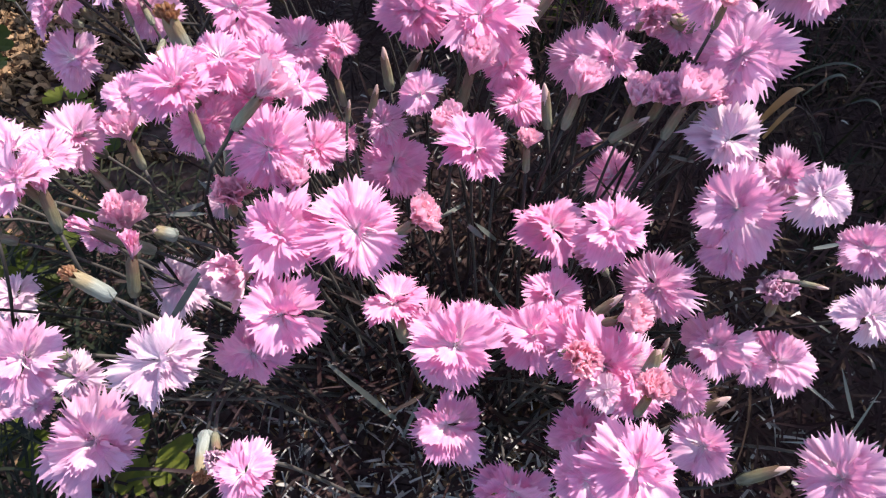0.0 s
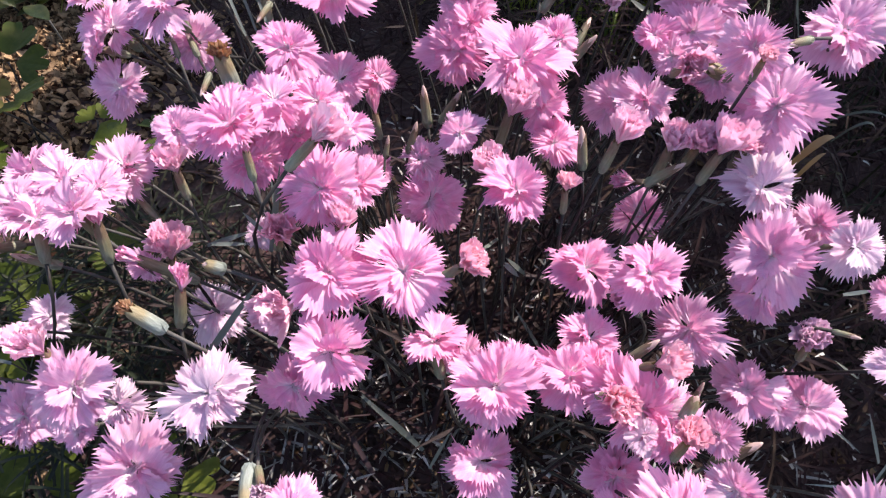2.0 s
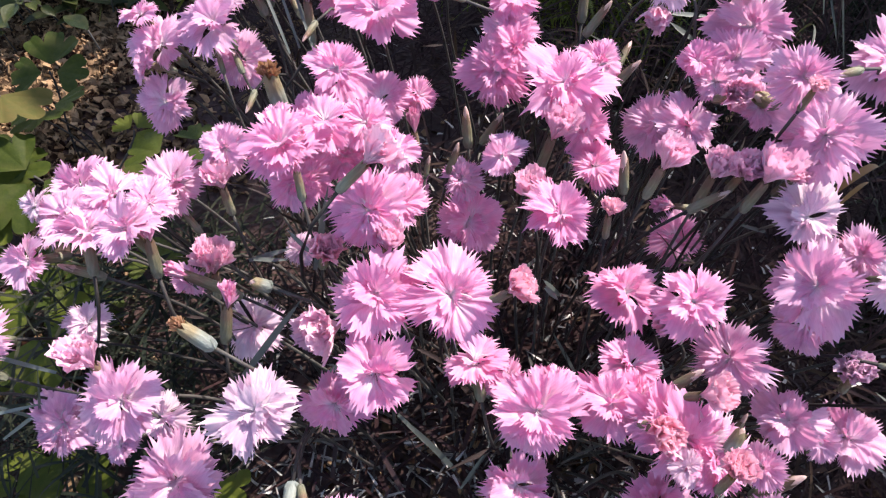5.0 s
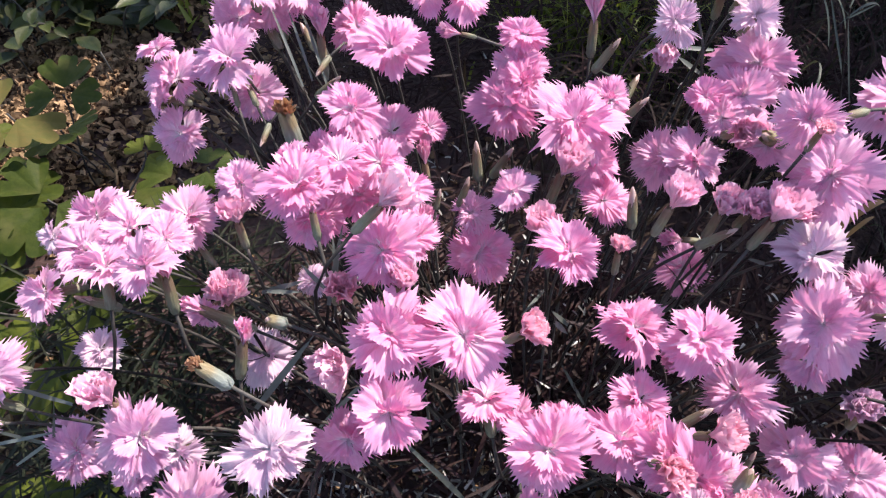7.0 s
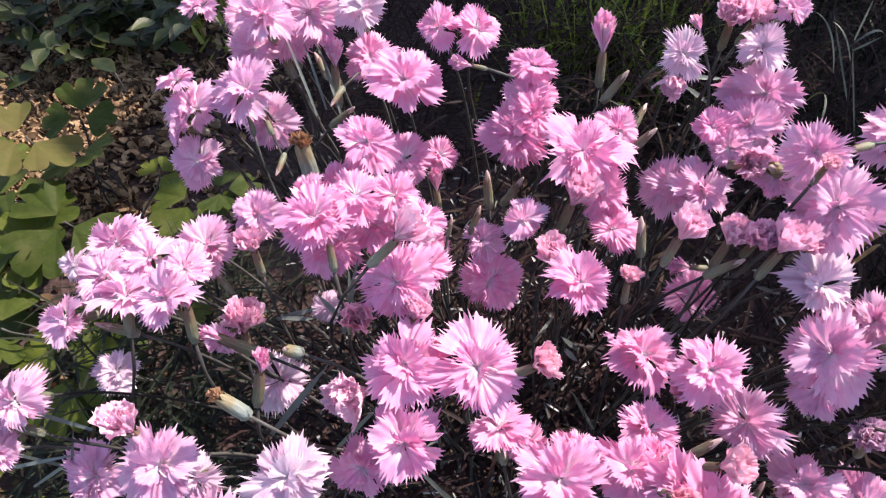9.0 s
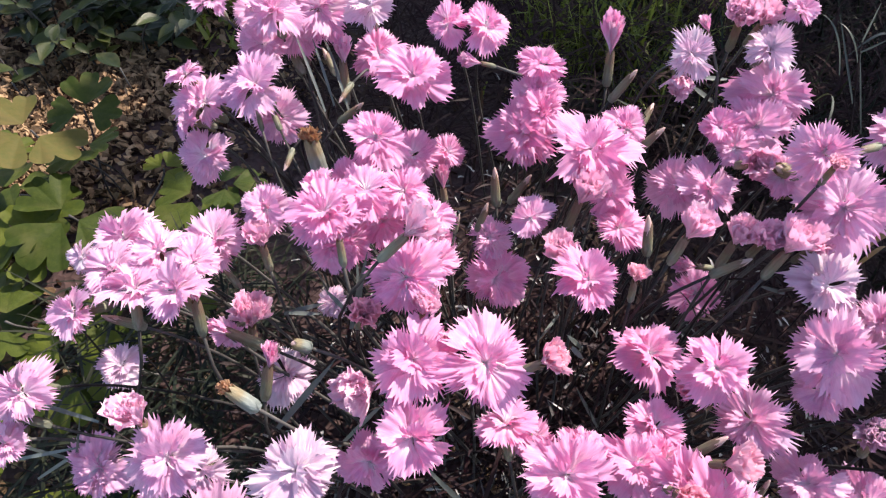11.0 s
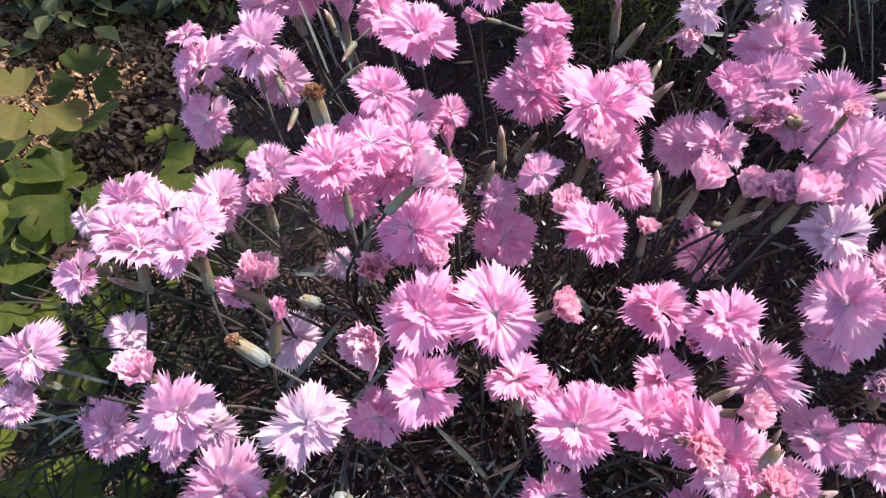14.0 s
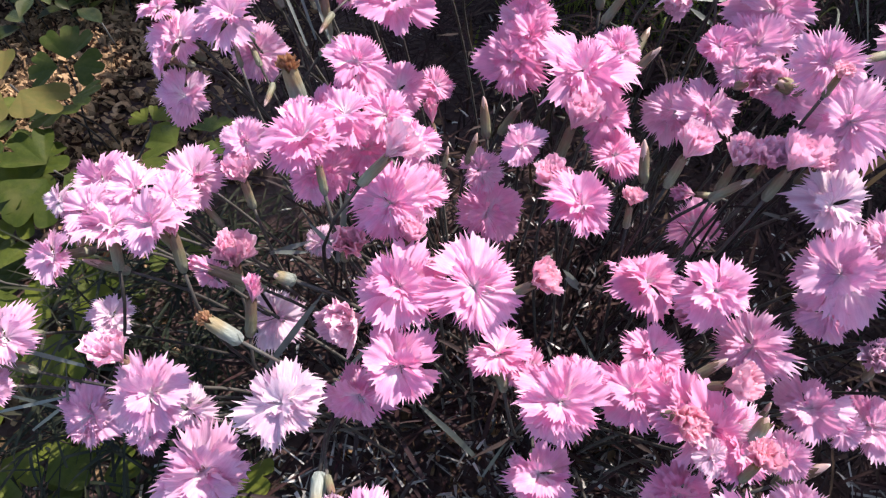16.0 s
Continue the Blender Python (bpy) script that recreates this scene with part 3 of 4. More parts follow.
scatter("pink_foliage", "dense tuft of narrow grey-green leaves under the flowers, painted shade-dark", "foliage", SHADE_TUFT, 620, clump_spot, tuft_blade, 11)
def pale_blade(r, x, y):
    a, tilt = r.uniform(0, 6.3), r.uniform(0.5, 1.4)
    way = Vector((math.sin(tilt) * math.cos(a), math.sin(tilt) * math.sin(a), math.cos(tilt)))
    return blade_at(Vector((x, y, r.uniform(0.01, 0.10))), way, r.uniform(0.004, 0.012), r.uniform(0.001, 0.0024), r.uniform(0, 0.3), r, n=3, droop=r.uniform(0, 0.5))


scatter("leaf_tips", "small pale leaf tips that paint sun glints among the stems", "foliage", GLINT_TIPS, 1300, clump_spot, pale_blade, 14)
def near_spot(r):
    while True:
        x, y = r.gauss(0.02, 0.15), r.gauss(0.08, 0.06)
        if y < 0.19 and x < 0.32:
            return x, y


def straw_blade(r, x, y):
    a, tilt = r.uniform(0, 6.3), r.uniform(1.0, 1.5)
    way = Vector((math.sin(tilt) * math.cos(a), math.sin(tilt) * math.sin(a), math.cos(tilt)))
    return blade_at(Vector((x, y, r.uniform(0.004, 0.06))), way, r.uniform(0.008, 0.032), r.uniform(0.0008, 0.0020), r.uniform(0, 0.3), r, n=4, droop=r.uniform(0, 0.4))


scatter("dry_blades", "dry blades lying at the front of the clump, painted pale as if sunlit", "foliage", GLINT_TIPS, 850, near_spot, straw_blade, 15)
scatter("leaf_litter", "reddish-brown crumbs at the front of the clump", "litter", CHIP, 700, near_spot, chip, 16, False)
scatter("dead_foliage", "dry brown stalks and fallen leaves behind the clump, painted shade-dark", "foliage", SHADE_DEAD, 3200, lambda r: (r.uniform(-0.30, 0.25), r.uniform(0.50, 1.05)), dead_blade, 13)
# Matted dark layer that stands in for the shade on this ground.
scatter("dead_foliage", "matted old stalks standing in for the shade beside and behind the clump", "foliage", SHADE_DEAD, 6500, lambda r: (r.uniform(0.18, 0.85), r.uniform(0.0, 1.15)), dead_blade, 17)
# Dark green pieces paint the shade at the left edge of the clump.
scatter("dead_foliage", "old stalks and leaves at the edge of the clump, shade painted in", "foliage", SHADE_GREEN, 800, lambda r: (r.uniform(-0.38, -0.19), r.uniform(0.0, 0.34)), dead_blade, 18)
scatter("dead_foliage", "dry brown leaves and old stalks under the clump, painted shade-dark", "foliage", SHADE_DEAD, 1100, clump_spot, dead_blade, 12)


def grass_blade(r, x, y):
    a, tilt = r.uniform(0, 6.3), r.uniform(0.05, 0.7)
    way = Vector((math.sin(tilt) * math.cos(a), math.sin(tilt) * math.sin(a), math.cos(tilt)))
    return blade_at(Vector((x, y, -0.002)), way, r.uniform(0.06, 0.19), r.uniform(0.0015, 0.0035), r.uniform(0, 0.7), r, n=7, droop=r.uniform(0, 0.8))


scatter("grass", "thin grass behind the flowers, darkened as if in shade", "grass", SHADE_GREEN, 1800, lambda r: (r.uniform(0.06, 0.9), r.uniform(0.45, 1.2)), grass_blade, 21)
scatter("grass", "thin grass at the side of the clump, darkened as if in shade", "grass", SHADE_GREEN, 500, lambda r: (r.uniform(0.28, 0.8), r.uniform(-0.1, 0.5)), grass_blade, 22)
scatter("lime_grass_tuft", "yellow-green grass tuft in the sun", "grass", LIME, 420, lambda r: (r.gauss(0.12, 0.07), r.gauss(0.70, 0.05)), grass_blade, 23)


def herb_blade(r, x, y):
    a, tilt = r.uniform(0, 6.3), r.uniform(0.2, 1.2)
    way = Vector((math.sin(tilt) * math.cos(a), math.sin(tilt) * math.sin(a), math.cos(tilt)))
    return blade_at(Vector((x, y, r.uniform(0, 0.03))), way, r.uniform(0.012, 0.03), r.uniform(0.004, 0.007), 0.2, r)


scatter("low_herb", "small yellow-green herb with narrow leaves", "herb", LIME, 150, lambda r: (r.gauss(-0.40, 0.05), r.gauss(0.76, 0.04)), herb_blade, 24)


def strap(x, y, z, x2, y2, z2, width, mat, label, sag=0.0):
    """One long narrow leaf between its foot and its tip, standing in the clump."""
    r = random.Random(next(count))
    a, b = Vector((x, y, z)), Vector((x2, y2, z2))
    foot = a if z <= 0.03 else Vector((x + 0.13, y + 0.08, 0)) if mat is HALF_SHADE_BLADE else Vector((x, y, 0))
    root = new("strap_leaf")
    root.location = foot
    side = (b - a).cross(Vector((0.2, -0.5, 0.85))).normalized()
    verts, faces = [], []
    n = 8
    for k in range(n + 1):
        s = k / n
        p = a.lerp(b, s) + Vector((0, 0, sag * 4 * s * (1 - s)))
        w = 0.5 * width * (0.6 + 0.4 * math.sin(math.pi * s)) * (1 - s ** 4) + 0.0001
        verts += [p - side * w, p - Vector((0, 0, 0.25 * w)), p + side * w]
        if k < n:
            faces += [(3 * k, 3 * k + 1, 3 * k + 4, 3 * k + 3), (3 * k + 1, 3 * k + 2, 3 * k + 5, 3 * k + 4)]
    part("leaf_blade", mesh_from("leaf_blade", [v - foot for v in verts], faces, mat), root, Matrix.Translation(foot))
    if z > 0.03:
        v, f = tube([Vector((0, 0, -0.003)), (a - foot) * 0.5 + Vector((0.006, 0, 0.012)), a - foot], [0.0005, 0.0005, 0.0004], 5)
        part("leaf_base", mesh_from("leaf_base", v, f, SHADE_BLADE), root, Matrix.Translation(foot))
    return tagged(root, label, "leaf", "long leaves in the clump")


# ---- columbine: lobed leaves on thin stalks ----
def lobed_mesh(seed, mat):
    """Three broad fan-shaped leaflets, each with three rounded, shallowly notched lobes."""
    r = random.Random(seed)
    verts, faces = [], []
    for turn, size in ((-96 + r.uniform(-10, 10), 0.88), (r.uniform(-6, 6), 1.0), (96 + r.uniform(-10, 10), 0.88)):
        base = len(verts)
        n, rings = 48, (0.25, 0.5, 0.75, 0.9, 1.0)
        ta = math.radians(turn)
        tip, deep, open_to = r.uniform(-0.18, 0.06), r.uniform(0.19, 0.30), r.uniform(0.95, 1.15)
        stalk = Vector((0.20 * math.cos(ta), 0.20 * math.sin(ta), 0))
        verts.append(stalk)
        for ring in rings:
            for k in range(n + 1):
                s = 2 * k / n - 1
                u = (1.5 * (s + 1)) % 1.0 if k < n else 1.0
                lobe = 1 - abs(2 * u - 1) ** 4
                edge = 0.60 + deep * lobe + 0.028 * abs(math.sin(2 * math.pi * u)) * lobe + 0.08 * (1 - abs(s))
                d = size * ring * (0.72 + (edge - 0.72) * ring ** 2)
                q = ta + s * open_to
                z = tip * d * d + 0.09 * abs(math.sin(1.5 * math.pi * s)) * d * d + 0.05 * math.sin(4 * s + seed + turn) * d + 0.06 * s * s * d
                verts.append(stalk + Vector((d * math.cos(q), d * math.sin(q), z)))
        for k in range(n):
            faces.append((base, base + 1 + k, base + 2 + k))
            for q in range(len(rings) - 1):
                c = base + 1 + q * (n + 1) + k
                faces.append((c, c + n + 1, c + n + 2, c + 1))
    return mesh_from("leaf_blade", verts, faces, mat)


LOBED_MESHES = [lobed_mesh(k, LOBED) for k in range(6)]
RUSTY_MESH = lobed_mesh(9, RUSTY)


def columbine_leaf(x, y, z, radius, turn, rust=0.0):
    r = random.Random(next(count))
    top = Vector((x, y, z))
    out = Vector((math.cos(math.radians(turn)), math.sin(math.radians(turn)), 0))
    foot = Vector((x, y, 0)) - out * r.uniform(0.03, 0.07)
    root = new("columbine_leaf")
    root.location = foot
    v, f = tube(bezier(foot - Vector((0, 0, 0.003)), foot + Vector((0, 0, 0.5 * z)), top - Vector((0, 0, 0.3 * z)), top, 8), [0.0011] * 9, 5)
    part("leaf_stalk", mesh_from("leaf_stalk", [p - foot for p in v], f, STEM), root, Matrix.Translation(foot))
    m = pose(x, y, z, r.uniform(-16, 16), r.uniform(-14, 18), turn) @ Matrix.Scale(radius * 0.86, 4)
    part("leaf_blade", RUSTY_MESH if rust else r.choice(LOBED_MESHES), root, m)
    return tagged(root, "rust-tinted lobed columbine leaf on a thin stalk" if rust else "yellow-green lobed columbine leaf on a thin stalk", "leaf", "columbine leaves beside the clump")


for k in range(22):
    y = rng.uniform(-0.02, 0.46)
    columbine_leaf(rng.uniform(-0.60, -0.36 if y < 0.3 else -0.48), y, rng.uniform(0.02, 0.05), rng.uniform(0.040, 0.055), rng.uniform(0, 360))


# ---- creeping plant with oval leaves ----
def oval_mesh(seed):
    r = random.Random(seed)
    verts, faces = [], []
    n = 8
    for k in range(n + 1):
        s = k / n
        w = 0.26 * math.sin(math.pi * s ** 0.85) + 0.004
        for c in (-1, -0.5, 0, 0.5, 1):
            verts.append((s, c * w, 0.10 * abs(c) * w / 0.26 - 0.14 * s * s + 0.01 * math.sin(9 * s + seed) * c))
    for k in range(n):
        for c in range(4):
            a = 5 * k + c
            faces.append((a, a + 1, a + 6, a + 5))
    return mesh_from("leaf_blade", verts, faces, OVAL)


OVALS = [oval_mesh(k) for k in range(4)]


def creeper(x, y, tall, turn, seed):
    r = random.Random(seed)
    foot = Vector((x, y, 0))
    root = new("oval_leaved_plant")
    root.location = foot
    lean = Vector((math.cos(turn), math.sin(turn), 0)) * tall * r.uniform(0.3, 0.9)
    pts = bezier(foot - Vector((0, 0, 0.003)), foot + Vector((0, 0, 0.5 * tall)), foot + lean * 0.5 + Vector((0, 0, 0.9 * tall)), foot + lean + Vector((0, 0, tall)), 10)
    v, f = tube(pts, [0.0013] * 11, 5)
    part("stem", mesh_from("stem", [p - foot for p in v], f, STEM), root, Matrix.Translation(foot))
    for k in (3, 5, 7, 9, 10):
        a = r.uniform(0, 360)
        for flip in (0, 180):
            size = r.uniform(0.020, 0.036)
            part("leaf_blade", r.choice(OVALS), root, Matrix.Translation(pts[k]) @ pose(0, 0, 0, r.uniform(-12, 12), r.uniform(-30, 12), a + flip) @ Matrix.Scale(size, 4))
    return tagged(root, "leafy shoot with glossy oval green leaves", "plant", "oval-leaved shoots behind the columbine")


for k in range(84):
    creeper(rng.uniform(-0.95, -0.47), rng.uniform(0.655, 1.05), rng.uniform(0.05, 0.14), rng.uniform(0, 6.3), 300 + k)
for k in range(18):
    creeper(rng.uniform(-0.68, -0.43), rng.uniform(0.645, 0.76), rng.uniform(0.04, 0.08), rng.uniform(0, 6.3), 500 + k)
for k in range(14):
    creeper(rng.uniform(-0.58, -0.30), rng.uniform(0.76, 1.05), rng.uniform(0.05, 0.12), rng.uniform(0, 6.3), 400 + k)

def ground_leaf(x, y, z, size, turn):
    """A single oval leaf that lies out over the soil."""
    root = new("oval_leaf")
    root.location = (x, y, 0)
    part("leaf_blade", OVALS[1], root, pose(x, y, z, 8, -12, turn) @ Matrix.Scale(size, 4))
    v, f = tube([Vector((0, 0, -0.002)), Vector((0, 0, 0.5 * z)), Vector((0, 0, z))], [0.0011] * 3, 5)
    part("leaf_stalk", mesh_from("leaf_stalk", v, f, STEM), root, Matrix.Translation((x, y, 0)))
    return tagged(root, "single glossy oval green leaf over dry litter", "leaf")


ground_leaf(-0.49, 0.60, 0.04, 0.042, 150)
ground_leaf(-0.62, 0.635, 0.04, 0.040, 20)
ground_leaf(-0.60, 0.60, 0.05, 0.034, 330)
ground_leaf(-0.61, 0.565, 0.04, 0.036, 40)
ground_leaf(-0.59, 0.63, 0.05, 0.030, 280)
ground_leaf(-0.605, 0.575, 0.05, 0.040, 200)
ground_leaf(-0.64, 0.60, 0.06, 0.042, 150)
ground_leaf(-0.64, 0.555, 0.06, 0.045, 100)

# ---- tall unseen shrub, added beyond the clump to shade the far right, back and litter ----
def shrub(x, y, crowns, seed):
    r = random.Random(seed)
    foot = Vector((x, y, 0))
    root = new("shrub")
    root.location = foot
    v, f = tube(bezier(foot - Vector((0, 0, 0.02)), foot + Vector((0, 0, 0.3)), foot + Vector((0.03, 0, 0.6)), foot + Vector((0, 0.03, 0.9)), 8), [0.022 - 0.0014 * k for k in range(9)], 8)
    part("trunk", mesh_from("trunk", [p - foot for p in v], f, STRAW), root, Matrix.Translation(foot))
    for cx, cy, cz, rx, ry, rz, n in crowns:
        centre = Vector((cx, cy, cz))
        v, f = tube(bezier(foot + Vector((0, 0, 0.5)), foot + Vector((0, 0, 0.8)), centre - Vector((0, 0, 0.2)), centre, 8), [0.012 - 0.001 * k for k in range(9)], 6)
        part("limb", mesh_from("limb", [p - foot for p in v], f, STRAW), root, Matrix.Translation(foot))
        verts, faces = [], []
        for _ in range(n):
            while True:
                d = Vector((r.uniform(-1, 1), r.uniform(-1, 1), r.uniform(-1, 1)))
                if d.length < 1:
                    break
            p = centre + Vector((d.x * rx, d.y * ry, d.z * rz))
            a, tilt = r.uniform(0, 6.3), r.uniform(0.6, 1.5)
            way = Vector((math.sin(tilt) * math.cos(a), math.sin(tilt) * math.sin(a), math.cos(tilt)))
            q, g = blade_at(p, way, r.uniform(0.04, 0.07), r.uniform(0.018, 0.03), 0.2, r, n=3, droop=0.3)
            faces += [tuple(i + len(verts) for i in face) for face in g]
            verts += [w - foot for w in q]
        part("crown", mesh_from("crown", verts, faces, SHADE_GREEN), root, Matrix.Translation(foot))
    return tagged(root, "leafy green garden shrub, unseen, added to shade the bed", "shrub")


# Each crown sits where its shadow is wanted; the low last one blocks sky.
shrub(1.40, 1.75, ((1.28, 1.32, 1.25, 0.44, 0.60, 0.26, 2200), (0.46, 1.68, 1.25, 0.44, 0.20, 0.2, 1300), (0.65, 1.44, 1.25, 0.25, 0.24, 0.2, 1300), (0.15, 1.53, 1.25, 0.16, 0.10, 0.12, 170), (0.43, 1.25, 1.25, 0.11, 0.09, 0.10, 130), (0.40, 1.46, 1.25, 0.13, 0.05, 0.08, 22), (0.90, 1.75, 0.60, 0.75, 0.40, 0.55, 3600)), 77)

# ---- the flowers, buds and leaves, each in its place ----
lilac(-0.1911, 0.3661, 0.2729, 0.0168, -82, 22)
lilac(-0.1809, 0.3152, 0.2847, 0.0219, -119, 19)
lilac(-0.1775, 0.3259, 0.2467, 0.0186, -76, 46)
lilac(-0.2292, 0.3263, 0.2793, 0.0126, -178, 29)
lilac(-0.2186, 0.3155, 0.2666, 0.0177, -133, 22)
lilac(-0.2262, 0.3049, 0.2596, 0.0127, -138, 47)
lilac(-0.2217, 0.2974, 0.2351, 0.0177, -84, 54)
lilac(-0.1780, 0.3654, 0.2995, 0.0204, -81, 16)
lilac(-0.1566, 0.3911, 0.2851, 0.0217, -83, 28)
pale(-0.1188, 0.3806, 0.2950, 0.0161, -81, 16)
lilac(-0.2194, 0.3697, 0.3018, 0.0124, -133, 22)
bloom(-0.1154, 0.3711, 0.2668, 0.0195, -101, 17)
bloom(-0.0848, 0.3200, 0.2918, 0.0207, -83, 28)
bloom(-0.0965, 0.2617, 0.3003, 0.0158, -82, 22)
bloom(-0.0882, 0.3118, 0.2329, 0.0185, -62, 18)
bloom(-0.0653, 0.3236, 0.2243, 0.0133, -24, 29)
bloom(-0.1137, 0.2091, 0.3029, 0.0196, -101, 17)
bloom(-0.0958, 0.2213, 0.3049, 0.0161, -101, 17)
bloom(-0.0778, 0.2291, 0.2980, 0.0133, -55, 25)
bloom(-0.0642, 0.2221, 0.2886, 0.0123, -43, 28)
bloom(-0.0661, 0.2710, 0.1964, 0.0135, -41, 37)
bloom(-0.1137, 0.2063, 0.2784, 0.0130, -94, 34)
bloom(-0.1119, 0.2466, 0.2808, 0.0127, -119, 19)
bloom(-0.1253, 0.2375, 0.2883, 0.0099, -119, 19)
bloom(-0.0893, 0.2217, 0.2811, 0.0144, -71, 29)
wilted(-0.0667, 0.1967, 0.3158, 0.0113, 34, 55)
lilac(-0.1576, 0.2364, 0.2678, 0.0148, -101, 17)
wilted(-0.1597, 0.2218, 0.2615, 0.0116, 109, 18)
lilac(-0.1861, 0.2210, 0.2546, 0.0181, -101, 17)
lilac(-0.2621, 0.2405, 0.2202, 0.0233, -110, 11)
lilac(-0.2106, 0.2074, 0.2614, 0.0166, -79, 10)
lilac(-0.2477, 0.2059, 0.2394, 0.0176, -132, 14)
lilac(-0.1805, 0.1720, 0.2849, 0.0174, -136, 6)
pale(-0.2681, 0.2128, 0.2382, 0.0111, -152, 32)
lilac(-0.2633, 0.1806, 0.2321, 0.0163, -133, 52)
wilted(-0.1641, 0.1896, 0.2303, 0.0138, 75, 21)
bloom(-0.0718, 0.1850, 0.2886, 0.0188, -71, 29)
wilted(-0.0633, 0.1763, 0.2812, 0.0094, 75, 21)
bloom(-0.0655, 0.1487, 0.2795, 0.0200, -97, 23)
bloom(-0.0331, 0.1486, 0.2822, 0.0216, -68, 23)
wilted(-0.0925, 0.1420, 0.2520, 0.0150, -140, 62)
bloom(-0.0628, 0.1178, 0.2667, 0.0180, -83, 28)
bloom(-0.0860, 0.1151, 0.2284, 0.0164, -92, 51)
bloom(-0.0217, 0.1374, 0.2380, 0.0172, 112, 30)
pale(-0.1132, 0.1023, 0.2562, 0.0180, -81, 16)
lilac(-0.1734, 0.1035, 0.2524, 0.0198, -97, 23)
lilac(-0.2615, 0.1179, 0.1514, 0.0206, -111, 24)
pale(-0.2897, 0.1929, 0.1239, 0.0170, -81, 16)
wilted(-0.1898, 0.1184, 0.2662, 0.0116, 138, 24)
pale(-0.1540, 0.1770, 0.1740, 0.0185, -70, 35)
lilac(-0.1741, 0.1781, 0.2240, 0.0107, -98, 58)
lilac(-0.2746, 0.1350, 0.2266, 0.0183, -107, 30)
lilac(-0.2828, 0.1135, 0.2093, 0.0134, -82, 22)
pale(-0.1701, 0.1071, 0.2181, 0.0127, -82, 22)
bloom(-0.0679, 0.3563, 0.3022, 0.0149, -107, 30)
bloom(-0.0449, 0.3578, 0.3001, 0.0159, -68, 23)
bloom(-0.0081, 0.3555, 0.2763, 0.0149, -79, 10)
bloom(-0.0087, 0.3395, 0.2643, 0.0170, -82, 22)
bloom(-0.0150, 0.3220, 0.2489, 0.0229, -92, 43)
bloom(0.0207, 0.2876, 0.2740, 0.0243, -81, 16)
bloom(0.0434, 0.3132, 0.2652, 0.0152, -66, 41)
wilted(0.0177, 0.2642, 0.2672, 0.0150, 51, 23)
bloom(0.0342, 0.2776, 0.2496, 0.0149, -76, 46)
bloom(0.0426, 0.2618, 0.2353, 0.0174, -62, 18)
lilac(-0.0120, 0.2519, 0.2521, 0.0128, -94, 34)
lilac(-0.0337, 0.2534, 0.2283, 0.0129, -97, 23)
bloom(-0.0289, 0.2343, 0.2130, 0.0191, -83, 34)
bloom(0.0176, 0.2070, 0.2622, 0.0184, -81, 16)
wilted(0.0035, 0.2317, 0.2523, 0.0123, 128, 19)
bloom(0.0583, 0.1913, 0.2171, 0.0206, 87, 9)
bloom(0.0822, 0.1705, 0.2471, 0.0188, -68, 23)
wilted(0.0734, 0.1657, 0.2315, 0.0109, -178, 29)
lilac(0.1091, 0.1577, 0.2107, 0.0196, -130, 41)
bloom(0.0552, 0.1471, 0.2236, 0.0171, 72, 3)
salmon(-0.0051, 0.1484, 0.2934, 0.0094, 7, 42)
bloom(0.0070, 0.1140, 0.2412, 0.0211, -97, 23)
bloom(0.0441, 0.1254, 0.2273, 0.0168, -68, 23)
bloom(0.0583, 0.1332, 0.2221, 0.0134, -46, 20)
salmon(0.0811, 0.1224, 0.2550, 0.0104, -13, 37)
pale(0.0770, 0.3455, 0.2966, 0.0146, -70, 40)
wilted(0.0765, 0.3440, 0.2750, 0.0115, -110, 105)
pale(0.1236, 0.3554, 0.2968, 0.0165, -82, 22)
lilac(0.1342, 0.3469, 0.2684, 0.0236, -111, 41)
lilac(0.1211, 0.3227, 0.2642, 0.0203, -114, 41)
bloom(0.0993, 0.3188, 0.2654, 0.0128, -124, 27)
wilted(0.1126, 0.2847, 0.2719, 0.0138, -84, 40)
lilac(0.0812, 0.2997, 0.2307, 0.0195, -113, 37)
lilac(0.0962, 0.2886, 0.2437, 0.0190, -83, 28)
wilted(0.0694, 0.2333, 0.2798, 0.0125, 47, 26)
wilted(0.1032, 0.2472, 0.2586, 0.0135, 47, 17)
wilted(0.1222, 0.2345, 0.2732, 0.0138, 47, 26)
lilac(0.1293, 0.2666, 0.3017, 0.0169, -120, 40)
salmon(-0.0918, 0.1725, 0.2735, 0.0102, -30, 18)
salmon(0.0427, 0.2141, 0.2606, 0.0076, 91, 19)
salmon(0.1303, 0.2549, 0.3073, 0.0060, -68, 4)
lilac(0.1473, 0.2516, 0.2781, 0.0244, -122, 43)
pale(0.1462, 0.2217, 0.2497, 0.0190, -83, 28)
lilac(0.1459, 0.1865, 0.2398, 0.0235, -131, 42)
lilac(0.1454, 0.1748, 0.2217, 0.0159, -130, 45)
lilac(0.1795, 0.2119, 0.2313, 0.0158, -136, 38)
pale(0.1806, 0.1855, 0.2533, 0.0162, -62, 28)
blanched(0.1651, 0.1523, 0.2208, 0.0112, 152, 13)
lilac(0.1906, 0.2998, 0.2851, 0.0227, -123, 41)
bloom(0.1110, 0.2650, 0.1610, 0.0175, -100, 40)
salmon(0.0600, 0.1065, 0.2480, 0.0108, -60, 30)
bloom(0.0640, 0.1175, 0.2325, 0.0159, -86, 14)
pale(0.0813, 0.1074, 0.2337, 0.0146, -86, 14)
salmon(0.0868, 0.0932, 0.2508, 0.0092, 67, 15)
pale_bud(0.0937, 0.1109, 0.2470, 0.0150, 60, 40)
lilac(0.1396, 0.1327, 0.1949, 0.0175, -146, 39)
